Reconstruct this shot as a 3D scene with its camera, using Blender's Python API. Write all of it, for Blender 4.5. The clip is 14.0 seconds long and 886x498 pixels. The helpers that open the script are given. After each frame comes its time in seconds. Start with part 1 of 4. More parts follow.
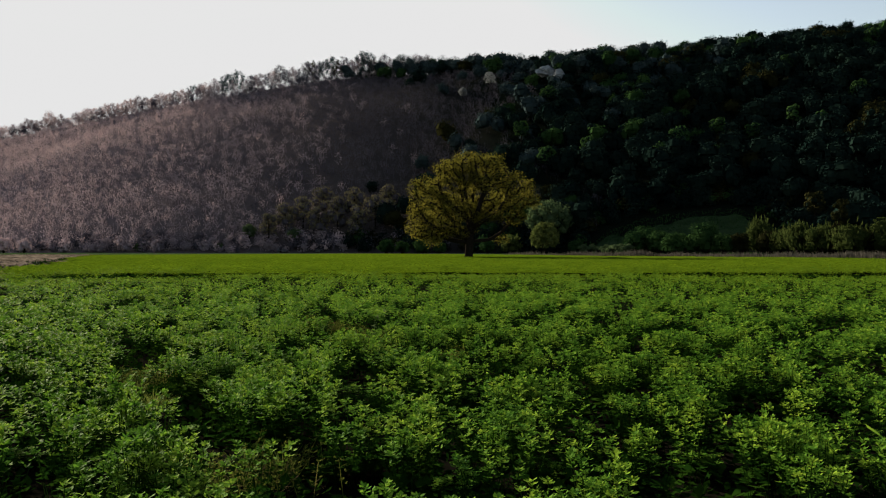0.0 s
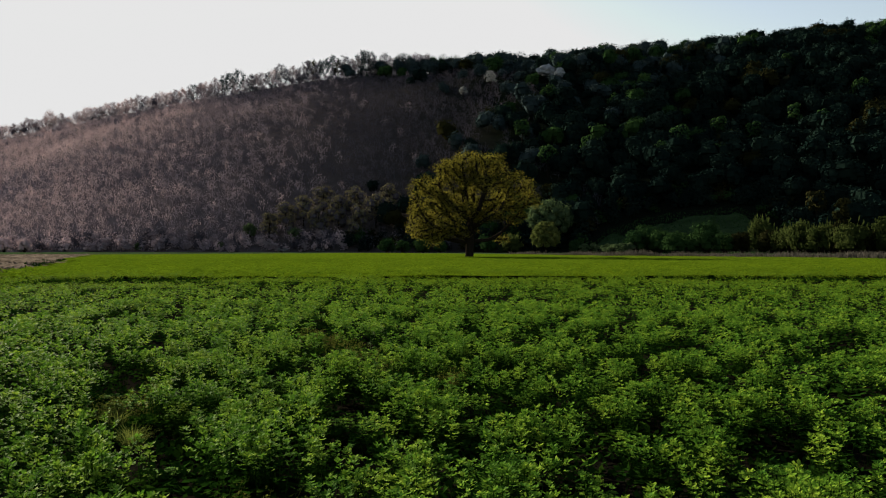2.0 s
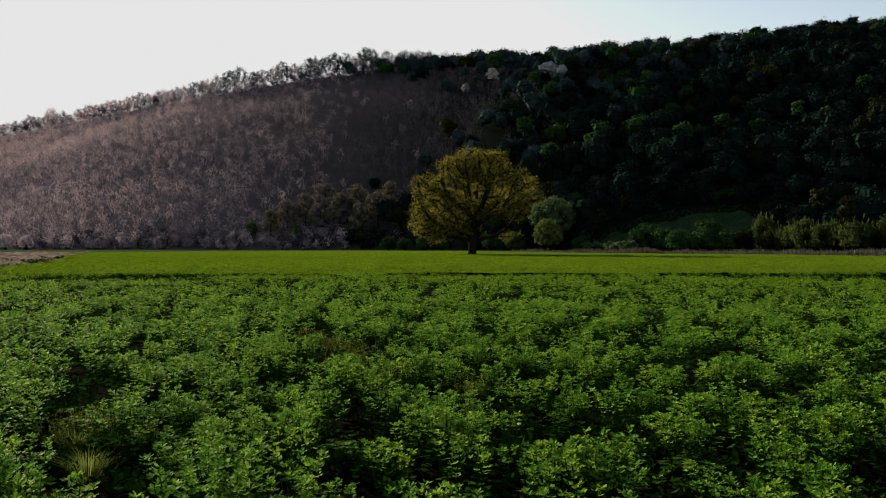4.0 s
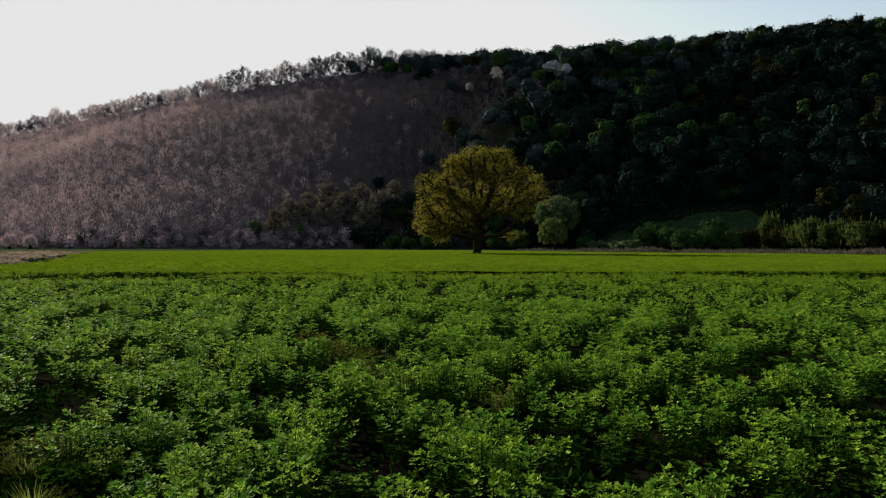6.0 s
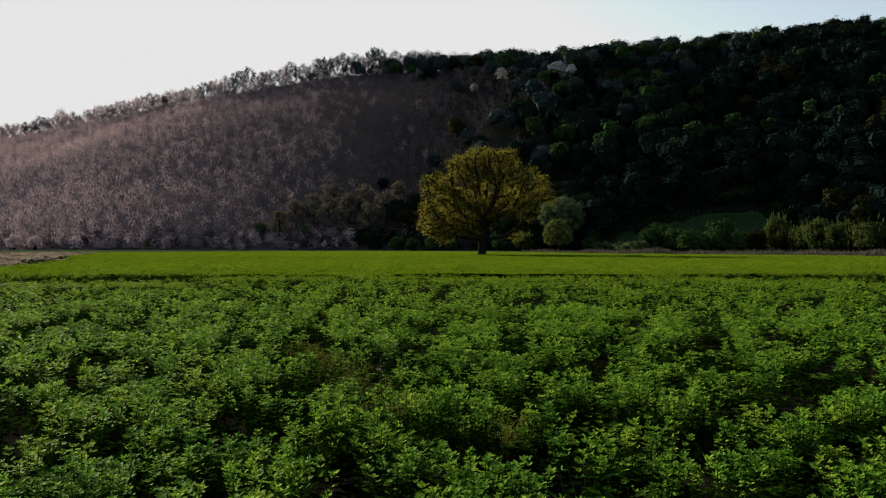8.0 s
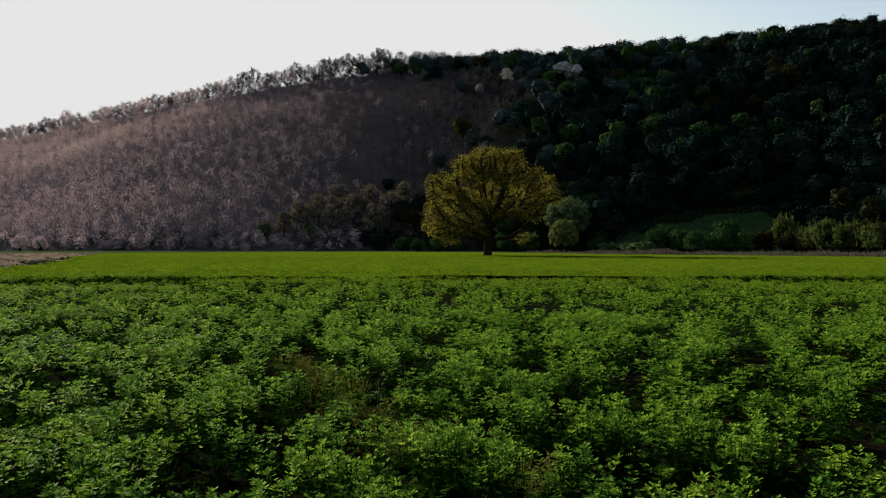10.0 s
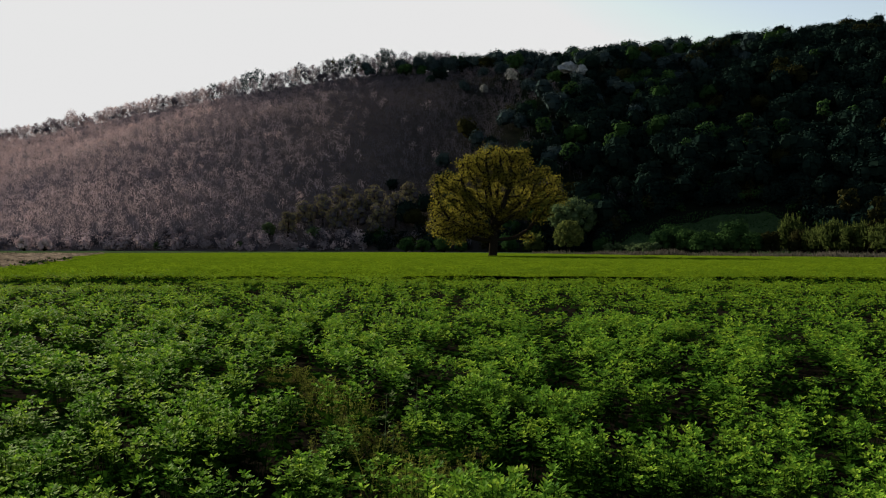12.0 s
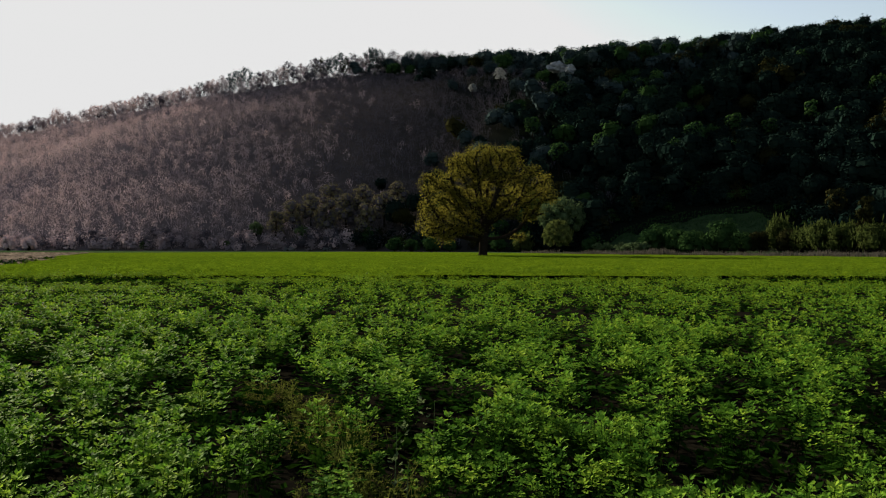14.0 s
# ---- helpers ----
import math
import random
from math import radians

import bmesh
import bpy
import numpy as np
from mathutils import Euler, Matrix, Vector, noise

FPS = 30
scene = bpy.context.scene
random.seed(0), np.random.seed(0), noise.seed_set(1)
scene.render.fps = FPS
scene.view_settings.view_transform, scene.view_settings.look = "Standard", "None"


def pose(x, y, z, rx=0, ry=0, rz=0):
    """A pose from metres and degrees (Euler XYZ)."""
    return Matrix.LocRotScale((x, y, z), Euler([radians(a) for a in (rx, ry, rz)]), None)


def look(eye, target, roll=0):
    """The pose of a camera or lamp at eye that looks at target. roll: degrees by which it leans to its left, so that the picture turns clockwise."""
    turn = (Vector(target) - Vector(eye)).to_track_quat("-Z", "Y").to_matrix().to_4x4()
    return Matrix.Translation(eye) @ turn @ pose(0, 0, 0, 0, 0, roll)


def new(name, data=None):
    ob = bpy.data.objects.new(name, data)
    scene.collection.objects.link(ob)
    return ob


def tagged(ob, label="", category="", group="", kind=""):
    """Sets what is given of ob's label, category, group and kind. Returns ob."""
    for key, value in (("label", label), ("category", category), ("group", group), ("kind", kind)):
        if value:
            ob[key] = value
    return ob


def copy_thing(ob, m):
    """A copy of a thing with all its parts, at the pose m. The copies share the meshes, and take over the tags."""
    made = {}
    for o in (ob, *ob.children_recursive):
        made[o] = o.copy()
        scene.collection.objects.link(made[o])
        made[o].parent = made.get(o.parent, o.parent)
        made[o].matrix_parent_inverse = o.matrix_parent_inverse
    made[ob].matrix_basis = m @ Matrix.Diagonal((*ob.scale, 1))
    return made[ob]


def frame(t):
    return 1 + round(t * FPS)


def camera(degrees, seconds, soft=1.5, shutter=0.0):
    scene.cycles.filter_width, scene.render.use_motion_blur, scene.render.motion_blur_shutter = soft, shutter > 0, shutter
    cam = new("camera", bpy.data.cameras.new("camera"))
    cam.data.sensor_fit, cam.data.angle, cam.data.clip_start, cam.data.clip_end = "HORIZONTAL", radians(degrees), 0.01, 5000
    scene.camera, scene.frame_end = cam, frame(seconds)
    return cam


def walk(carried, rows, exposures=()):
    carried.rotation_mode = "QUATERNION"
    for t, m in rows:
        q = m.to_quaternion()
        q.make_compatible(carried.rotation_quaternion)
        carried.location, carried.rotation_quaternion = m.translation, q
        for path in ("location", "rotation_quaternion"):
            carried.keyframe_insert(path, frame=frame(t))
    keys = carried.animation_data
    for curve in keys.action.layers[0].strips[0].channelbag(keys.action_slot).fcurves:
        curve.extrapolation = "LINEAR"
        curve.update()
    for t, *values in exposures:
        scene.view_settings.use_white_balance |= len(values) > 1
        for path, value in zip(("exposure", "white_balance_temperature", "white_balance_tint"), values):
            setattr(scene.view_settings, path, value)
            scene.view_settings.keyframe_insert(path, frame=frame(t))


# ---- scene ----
cam = camera(57.1, 14.0, soft=1.15)
METRES, EYE, TILT, LEAN, TURN = 8.0, 1.5, 0.1, 0.0, 0.0
ROWS = [
    (0.0, 0.0, 0.0, 0.0, 0.0, 0.0, -0.0),
    (0.5, 0.0024, 0.0121, 0.0076, 0.01, -0.05, 0.04),
    (1.0, 0.0032, 0.0161, 0.0244, 0.02, -0.08, 0.06),
    (1.5, 0.0033, 0.0289, 0.0278, 0.04, -0.08, 0.05),
    (2.0, 0.0039, 0.0555, 0.0283, 0.05, -0.09, 0.03),
    (2.5, 0.0025, 0.0915, 0.0277, 0.07, -0.13, 0.01),
    (3.0, -0.0027, 0.1332, 0.026, 0.09, -0.17, 0.0),
    (5.5, -0.0329, 0.3258, 0.0077, 0.37, -0.29, 0.02),
    (6.0, -0.0367, 0.3594, 0.0078, 0.44, -0.28, 0.01),
    (6.5, -0.0382, 0.3925, 0.0101, 0.52, -0.26, 0.01),
    (7.0, -0.0377, 0.4248, 0.0106, 0.6, -0.25, 0.0),
    (7.5, -0.0366, 0.4582, 0.011, 0.68, -0.23, 0.01),
    (8.0, -0.0349, 0.4926, 0.0122, 0.77, -0.21, -0.0),
    (10.5, -0.0423, 0.6792, 0.0135, 1.22, -0.15, -0.02),
    (11.0, -0.0453, 0.7183, 0.0097, 1.3, -0.14, -0.04),
    (11.5, -0.0519, 0.7563, 0.0085, 1.36, -0.12, -0.05),
    (12.0, -0.059, 0.7966, 0.0066, 1.42, -0.11, -0.06),
    (12.5, -0.066, 0.8395, 0.0045, 1.45, -0.11, -0.05),
    (13.0, -0.0733, 0.8845, 0.001, 1.48, -0.12, -0.06),
    (13.5, -0.0817, 0.9294, -0.0013, 1.5, -0.11, -0.06),
    (13.7, -0.0854, 0.9476, -0.0022, 1.51, -0.11, -0.06),
    (13.8, -0.0873, 0.9567, -0.0026, 1.48, -0.11, -0.06),
    (13.9, -0.0892, 0.9658, -0.003, 1.24, -0.12, -0.07),
    (14.0, -0.0912, 0.9749, -0.0035, 0.59, -0.12, -0.07),
]
walk(cam, [(t, pose(0, 0, EYE, TILT, LEAN, TURN) @ pose(METRES * x, METRES * y, METRES * z, 90 + pitch, roll, yaw)) for t, x, y, z, yaw, pitch, roll in ROWS], exposures=[(0.0, 1.92), (14.0, 1.92)])

# ---- world, sun ----
SUN_AZ, SUN_EL = -38.0, 20.5          # degrees right of straight ahead, degrees up
world = bpy.data.worlds.new("sky")
scene.world = world
world.use_nodes = True
wn, wl = world.node_tree.nodes, world.node_tree.links
sky = wn.new("ShaderNodeTexSky")
sky.sky_type = "NISHITA"
sky.sun_disc = False
sky.sun_elevation = radians(SUN_EL)
sky.sun_rotation = radians(SUN_AZ)
sky.dust_density = 1.0
sky.air_density = 1.0
cap = wn.new("ShaderNodeVectorMath")
cap.operation = "MINIMUM"
cap.inputs[1].default_value = (4.17, 4.17, 4.17)
haze = wn.new("ShaderNodeVectorMath")           # a warm evening haze
haze.operation = "MULTIPLY"
haze.inputs[1].default_value = (1.21, 1.03, 0.86)
wl.new(sky.outputs[0], haze.inputs[0])
wl.new(haze.outputs[0], cap.inputs[0])
wl.new(cap.outputs[0], wn["Background"].inputs[0])
wn["Background"].inputs[1].default_value = 0.05

sun_data = bpy.data.lights.new("sun", "SUN")
sun_data.energy, sun_data.angle, sun_data.color = 5.0, radians(1.5), (1.0, 0.88, 0.68)
sun = new("sun", sun_data)
az, el = radians(SUN_AZ), radians(SUN_EL)
sun.matrix_world = look((0, 0, 60), (-60 * math.sin(az) * math.cos(el), -60 * math.cos(az) * math.cos(el), 60 - 60 * math.sin(el)))


# ---- materials ----
def ramp(n, stops):
    r = n.new("ShaderNodeValToRGB")
    els = r.color_ramp.elements
    while len(els) < len(stops):
        els.new(0.5)
    for e, (p, c) in zip(els, stops):
        e.position, e.color = p, (*c, 1)
    return r


def leaf_material(name, stops, scale=0.6, spread=0.5, through_light=0.35, rough=0.8, gloss=0.0):
    """Foliage: colour by leaf and by patch, light coming through the blades."""
    m = bpy.data.materials.new(name)
    m.use_nodes = True
    n, l = m.node_tree.nodes, m.node_tree.links
    geo = n.new("ShaderNodeNewGeometry")
    patch = n.new("ShaderNodeTexNoise")
    patch.inputs["Scale"].default_value, patch.inputs["Detail"].default_value = scale, 3.0
    l.new(geo.outputs["Position"], patch.inputs["Vector"])
    wide = n.new("ShaderNodeMapRange")
    wide.inputs[1].default_value, wide.inputs[2].default_value = 0.3, 0.7
    l.new(patch.outputs[0], wide.inputs[0])
    mix = n.new("ShaderNodeMix")
    mix.inputs[0].default_value = spread
    l.new(wide.outputs[0], mix.inputs[2])
    l.new(geo.outputs["Random Per Island"], mix.inputs[3])
    col = ramp(n, stops)
    l.new(mix.outputs[0], col.inputs[0])
    b = n["Principled BSDF"]
    b.inputs["Roughness"].default_value = rough
    b.inputs["Specular IOR Level"].default_value = gloss
    l.new(col.outputs[0], b.inputs["Base Color"])
    tr = n.new("ShaderNodeBsdfTranslucent")
    l.new(col.outputs[0], tr.inputs[0])
    add = n.new("ShaderNodeMixShader")
    add.inputs[0].default_value = through_light
    l.new(b.outputs[0], add.inputs[1])
    l.new(tr.outputs[0], add.inputs[2])
    l.new(add.outputs[0], n["Material Output"].inputs[0])
    return m


def solid_material(name, stops, scale, rough=0.9, bump=0.4, detail=8.0, fine=6.0):
    """Bark, soil, stone: two scales of noise in colour, relief from the finer one."""
    m = bpy.data.materials.new(name)
    m.use_nodes = True
    n, l = m.node_tree.nodes, m.node_tree.links
    geo = n.new("ShaderNodeNewGeometry")
    big = n.new("ShaderNodeTexNoise")
    big.inputs["Scale"].default_value, big.inputs["Detail"].default_value = scale, detail
    small = n.new("ShaderNodeTexNoise")
    small.inputs["Scale"].default_value, small.inputs["Detail"].default_value = scale * fine, 4.0
    for t in (big, small):
        l.new(geo.outputs["Position"], t.inputs["Vector"])
    mix = n.new("ShaderNodeMix")
    mix.inputs[0].default_value = 0.4
    l.new(big.outputs[0], mix.inputs[2])
    l.new(small.outputs[0], mix.inputs[3])
    col = ramp(n, stops)
    l.new(mix.outputs[0], col.inputs[0])
    b = n["Principled BSDF"]
    b.inputs["Roughness"].default_value = rough
    b.inputs["Specular IOR Level"].default_value = 0.0
    l.new(col.outputs[0], b.inputs["Base Color"])
    bm_ = n.new("ShaderNodeBump")
    bm_.inputs["Strength"].default_value, bm_.inputs["Distance"].default_value = bump, 0.15 / scale
    l.new(mix.outputs[0], bm_.inputs["Height"])
    l.new(bm_.outputs[0], b.inputs["Normal"])
    return m


# lower leaves painted dark as in shade, young tips bright as if sunlit
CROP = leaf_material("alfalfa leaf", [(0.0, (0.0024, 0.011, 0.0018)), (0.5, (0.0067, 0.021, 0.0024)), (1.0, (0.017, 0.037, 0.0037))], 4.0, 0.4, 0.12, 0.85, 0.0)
CROP_TIP_LIT = leaf_material("young lit alfalfa leaf", [(0.1, (0.020, 0.064, 0.0078)), (0.5, (0.066, 0.146, 0.0138)), (0.9, (0.176, 0.262, 0.025))], 4.0, 0.36, 0.34, 0.65, 0.005)
CROP_FAR = leaf_material("distant alfalfa leaf", [(0.1, (0.038, 0.073, 0.0045)), (0.9, (0.091, 0.140, 0.0083))], 0.5, 0.4, 0.40, 0.8, 0.0)
CANOPY = solid_material("crop canopy", [(0.3, (0.019, 0.036, 0.0019)), (0.5, (0.040, 0.066, 0.0030)), (0.7, (0.061, 0.093, 0.0043))], 1.6, 0.8, 1.0)
WEED = leaf_material("yellowing weed leaf", [(0.0, (0.030, 0.042, 0.008)), (0.7, (0.085, 0.100, 0.018)), (1.0, (0.120, 0.105, 0.036))], 4.0, 0.6, 0.3)
DEAD = leaf_material("dead brown stem", [(0.0, (0.035, 0.022, 0.012)), (1.0, (0.140, 0.098, 0.060))], 6.0, 0.7, 0.1)
# soil near black, the shade between the plants put into its colour
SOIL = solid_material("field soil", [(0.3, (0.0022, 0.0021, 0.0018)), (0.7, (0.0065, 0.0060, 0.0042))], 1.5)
TILLED = solid_material("tilled soil", [(0.36, (0.016, 0.013, 0.010)), (0.64, (0.120, 0.098, 0.080))], 0.55, bump=1.0)
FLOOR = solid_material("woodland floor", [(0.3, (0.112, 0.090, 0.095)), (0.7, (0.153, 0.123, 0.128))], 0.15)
fn, fl = FLOOR.node_tree.nodes, FLOOR.node_tree.links       # leaf litter under bare trees, painted paler leftwards for glare; near-black undergrowth under leafy ones
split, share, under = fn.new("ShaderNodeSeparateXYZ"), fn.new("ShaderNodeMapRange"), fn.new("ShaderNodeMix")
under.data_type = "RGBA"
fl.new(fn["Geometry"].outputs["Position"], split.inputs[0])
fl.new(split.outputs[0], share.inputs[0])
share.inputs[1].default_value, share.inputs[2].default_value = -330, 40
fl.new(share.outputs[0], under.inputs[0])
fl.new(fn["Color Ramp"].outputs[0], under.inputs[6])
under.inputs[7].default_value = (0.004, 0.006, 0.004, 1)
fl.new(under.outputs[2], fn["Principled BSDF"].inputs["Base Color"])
GRASS = solid_material("rough pasture", [(0.3, (0.0105, 0.021, 0.0088)), (0.7, (0.026, 0.044, 0.018))], 0.25)
BARK = solid_material("grey oak bark", [(0.3, (0.006, 0.005, 0.004)), (0.7, (0.017, 0.014, 0.011))], 3.0)
GREY_BARK = solid_material("pale grey bark", [(0.3, (0.040, 0.034, 0.030)), (0.7, (0.085, 0.072, 0.064))], 1.5)
OAK = leaf_material("young oak leaf", [(0.0, (0.028, 0.027, 0.0061)), (0.5, (0.084, 0.078, 0.013)), (1.0, (0.175, 0.154, 0.025))], 0.5, 0.5, 0.42)
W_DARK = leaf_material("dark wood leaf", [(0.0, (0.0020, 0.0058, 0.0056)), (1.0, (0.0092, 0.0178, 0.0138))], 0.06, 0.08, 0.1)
W_GREEN = leaf_material("spring wood leaf", [(0.0, (0.008, 0.022, 0.008)), (1.0, (0.024, 0.050, 0.014))], 0.06, 0.08, 0.12)
W_FRESH = leaf_material("fresh spring leaf", [(0.0, (0.016, 0.040, 0.013)), (1.0, (0.044, 0.086, 0.025))], 0.06, 0.08, 0.15)
W_OLIVE = leaf_material("olive wood leaf", [(0.0, (0.0075, 0.0090, 0.0030)), (1.0, (0.020, 0.020, 0.0075))], 0.06, 0.08, 0.12)
W_SPRIG = leaf_material("budding olive leaf", [(0.0, (0.056, 0.050, 0.031)), (1.0, (0.115, 0.102, 0.060))], 0.06, 0.2, 0.15)
# bare twigs in three tones, the paler two with glare put into the colour
W_BARE_GLARE = leaf_material("glare-pale budding twig", [(0.0, (0.29, 0.222, 0.226)), (1.0, (0.41, 0.315, 0.32))], 0.03, 0.12, 0.12)
W_MID_GLARE = leaf_material("half-glare bare twig", [(0.0, (0.155, 0.125, 0.138)), (1.0, (0.235, 0.19, 0.21))], 0.03, 0.12, 0.1)
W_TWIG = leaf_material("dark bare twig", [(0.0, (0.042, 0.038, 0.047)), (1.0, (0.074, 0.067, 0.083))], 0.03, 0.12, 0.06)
# bud colour lightened to carry haze high on the slope
W_BUD = leaf_material("hazed grey-green bud", [(0.0, (0.012, 0.021, 0.023)), (1.0, (0.032, 0.047, 0.048))], 0.06, 0.08, 0.1)
BLOSSOM = leaf_material("white blossom", [(0.0, (0.09, 0.097, 0.10)), (1.0, (0.20, 0.21, 0.212))], 0.3, 0.6, 0.2)
WILLOW = leaf_material("grey willow leaf", [(0.0, (0.026, 0.046, 0.021)), (1.0, (0.066, 0.094, 0.041))], 0.4, 0.5, 0.3)
SHRUB = leaf_material("shrub leaf", [(0.0, (0.016, 0.027, 0.0070)), (1.0, (0.045, 0.058, 0.016))], 0.3, 0.5, 0.3)
TUFT = leaf_material("tuft grass blade", [(0.0, (0.035, 0.058, 0.012)), (1.0, (0.11, 0.13, 0.028))], 3.0, 0.6, 0.35)
YOUNG = leaf_material("yellow willow leaf", [(0.0, (0.036, 0.050, 0.014)), (1.0, (0.090, 0.108, 0.030))], 0.3, 0.4, 0.3)
REED = leaf_material("dry reed", [(0.0, (0.025, 0.024, 0.019)), (1.0, (0.075, 0.069, 0.057))], 0.5, 0.6, 0.2)

PALE = leaf_material("pale weed", [(0.0, (0.045, 0.070, 0.028)), (1.0, (0.090, 0.120, 0.055))], 3.0, 0.5, 0.3)
STONE = solid_material("pale rock", [(0.3, (0.10, 0.108, 0.115)), (0.7, (0.27, 0.28, 0.29))], 0.4)

rng = np.random.default_rng(7)


# ---- mesh helpers ----
def quad_mesh(name, verts, mats, index=None):
    """One mesh of separate quads: verts is (n, 4, 3)."""
    n = len(verts)
    me = bpy.data.meshes.new(name)
    me.vertices.add(4 * n)
    me.vertices.foreach_set("co", np.ascontiguousarray(verts, dtype=np.float32).ravel())
    me.loops.add(4 * n)
    me.loops.foreach_set("vertex_index", np.arange(4 * n, dtype=np.int32))
    me.polygons.add(n)
    me.polygons.foreach_set("loop_start", np.arange(0, 4 * n, 4, dtype=np.int32))
    for m in mats:
        me.materials.append(m)
    if index is not None:
        me.polygons.foreach_set("material_index", np.asarray(index, dtype=np.int32))
    me.update(calc_edges=True)
    return me


def unit(v):
    return v / np.maximum(np.linalg.norm(v, axis=-1, keepdims=True), 1e-9)


def leaves(at, along, side, length, width):
    """Pointed blades as folded quads. at, along, side: (n, 3)."""
    length, width = np.broadcast_to(length, len(at))[:, None], np.broadcast_to(width, len(at))[:, None]
    up = np.cross(along, side)
    mid = at + along * length * 0.62
    return np.stack([at, mid + side * width * 0.5 + up * width * 0.12, at + along * length, mid - side * width * 0.5 + up * width * 0.12], 1)


def scatter(protos, at, turn, size, lean=None, tags=None):
    """Places random ones of protos (each (k, 4, 3)) at points; returns all quads and, for each, the number of its point."""
    out, who, tag = [], [], []
    pick = rng.integers(0, len(protos), len(at))
    for i, p in enumerate(protos):
        k = np.nonzero(pick == i)[0]
        if not len(k):
            continue
        c, s = np.cos(turn[k]), np.sin(turn[k])
        rot = np.zeros((len(k), 3, 3))
        rot[:, 0, 0], rot[:, 0, 1], rot[:, 1, 0], rot[:, 1, 1], rot[:, 2, 2] = c, -s, s, c, 1
        q = np.einsum("nij,qvj->nqvi", rot, p) * size[k][:, None, None, :]
        if lean is not None:
            q[..., :2] += lean[k][:, None, None, :] * (q[..., 2:3] ** 1.3)
        q += at[k][:, None, None, :]
        out.append(q.reshape(-1, 4, 3))
        who.append(np.repeat(k, len(p)))
        if tags is not None:
            tag.append(np.tile(tags[i], len(k)))
    if tags is not None:
        return np.concatenate(out), np.concatenate(tag)
    return np.concatenate(out), np.concatenate(who)


def fbm(x, y, scale, seed):
    """Smooth value noise on a lattice, about -1 to 1."""
    r = np.random.default_rng(seed).random((64, 64)) * 2 - 1
    total, amp = 0, 1.0
    for o in range(2):
        u, v = x / scale * 2 ** o + 11.3 * o, y / scale * 2 ** o + 5.7 * o
        i, j = np.floor(u).astype(int), np.floor(v).astype(int)
        fu, fv = u - i, v - j
        fu, fv = fu * fu * (3 - 2 * fu), fv * fv * (3 - 2 * fv)
        a, b, c, d = r[i % 64, j % 64], r[(i + 1) % 64, j % 64], r[i % 64, (j + 1) % 64], r[(i + 1) % 64, (j + 1) % 64]
        total = total + amp * ((a * (1 - fu) + b * fu) * (1 - fv) + (c * (1 - fu) + d * fu) * fv)
        amp *= 0.5
    return total


def part(name, data, parent, label=""):
    """A mesh object under a thing or under a part of it."""
    ob = new(name, data)
    ob.parent = parent
    return tagged(ob, label)


def tubes(name, chains, mat, sides=6):
    """Tapered limbs: each chain is a list of (point, radius)."""
    verts, faces = [], []
    for chain in chains:
        base = len(verts)
        for i, (p, r) in enumerate(chain):
            d = Vector(chain[min(i + 1, len(chain) - 1)][0]) - Vector(chain[max(i - 1, 0)][0])
            d = d.normalized() if d.length > 1e-6 else Vector((0, 0, 1))
            a = d.orthogonal().normalized() if abs(d.z) < 0.9 else Vector((1, 0, 0)).cross(d).normalized()
            b = d.cross(a)
            for k in range(sides):
                w = 2 * math.pi * k / sides
                verts.append(Vector(p) + (a * math.cos(w) + b * math.sin(w)) * r)
        for i in range(len(chain) - 1):
            for k in range(sides):
                s, t = base + i * sides, base + (i + 1) * sides
                faces.append((s + k, s + (k + 1) % sides, t + (k + 1) % sides, t + k))
    me = bpy.data.meshes.new(name)
    me.from_pydata([tuple(v) for v in verts], [], faces)
    me.materials.append(mat)
    me.polygons.foreach_set("use_smooth", [True] * len(faces))
    me.update()
    return me


def grow(seeds, start, trunk_top, step=0.45, reach=3.0, kill=0.8, rounds=140):
    """Branches that grow towards seed points (space colonisation). Returns nodes and parents."""
    n0 = max(2, int(np.linalg.norm(trunk_top - start) / step))
    nodes = [start + (trunk_top - start) * i / n0 for i in range(n0 + 1)]
    parent = [-1] + list(range(n0))
    seeds = seeds.copy()
    for _ in range(rounds):
        if not len(seeds):
            break
        arr = np.array(nodes)
        d = np.linalg.norm(seeds[:, None] - arr[None], axis=2)
        near = d.argmin(1)
        dist = d[np.arange(len(seeds)), near]
        ok = dist < reach
        if not ok.any():
            reach *= 1.5
            continue
        grown = 0
        for i in np.unique(near[ok]):
            w = unit(seeds[ok & (near == i)] - arr[i]).sum(0) + rng.normal(0, 0.25, 3)
            p = arr[i] + unit(w) * step
            if np.min(np.linalg.norm(arr - p, axis=1)) > step * 0.35:
                nodes.append(p)
                parent.append(int(i))
                grown += 1
        arr = np.array(nodes)
        d = np.linalg.norm(seeds[:, None] - arr[None], axis=2).min(1)
        seeds = seeds[d > kill]
        if not grown:
            break
    return np.array(nodes), parent


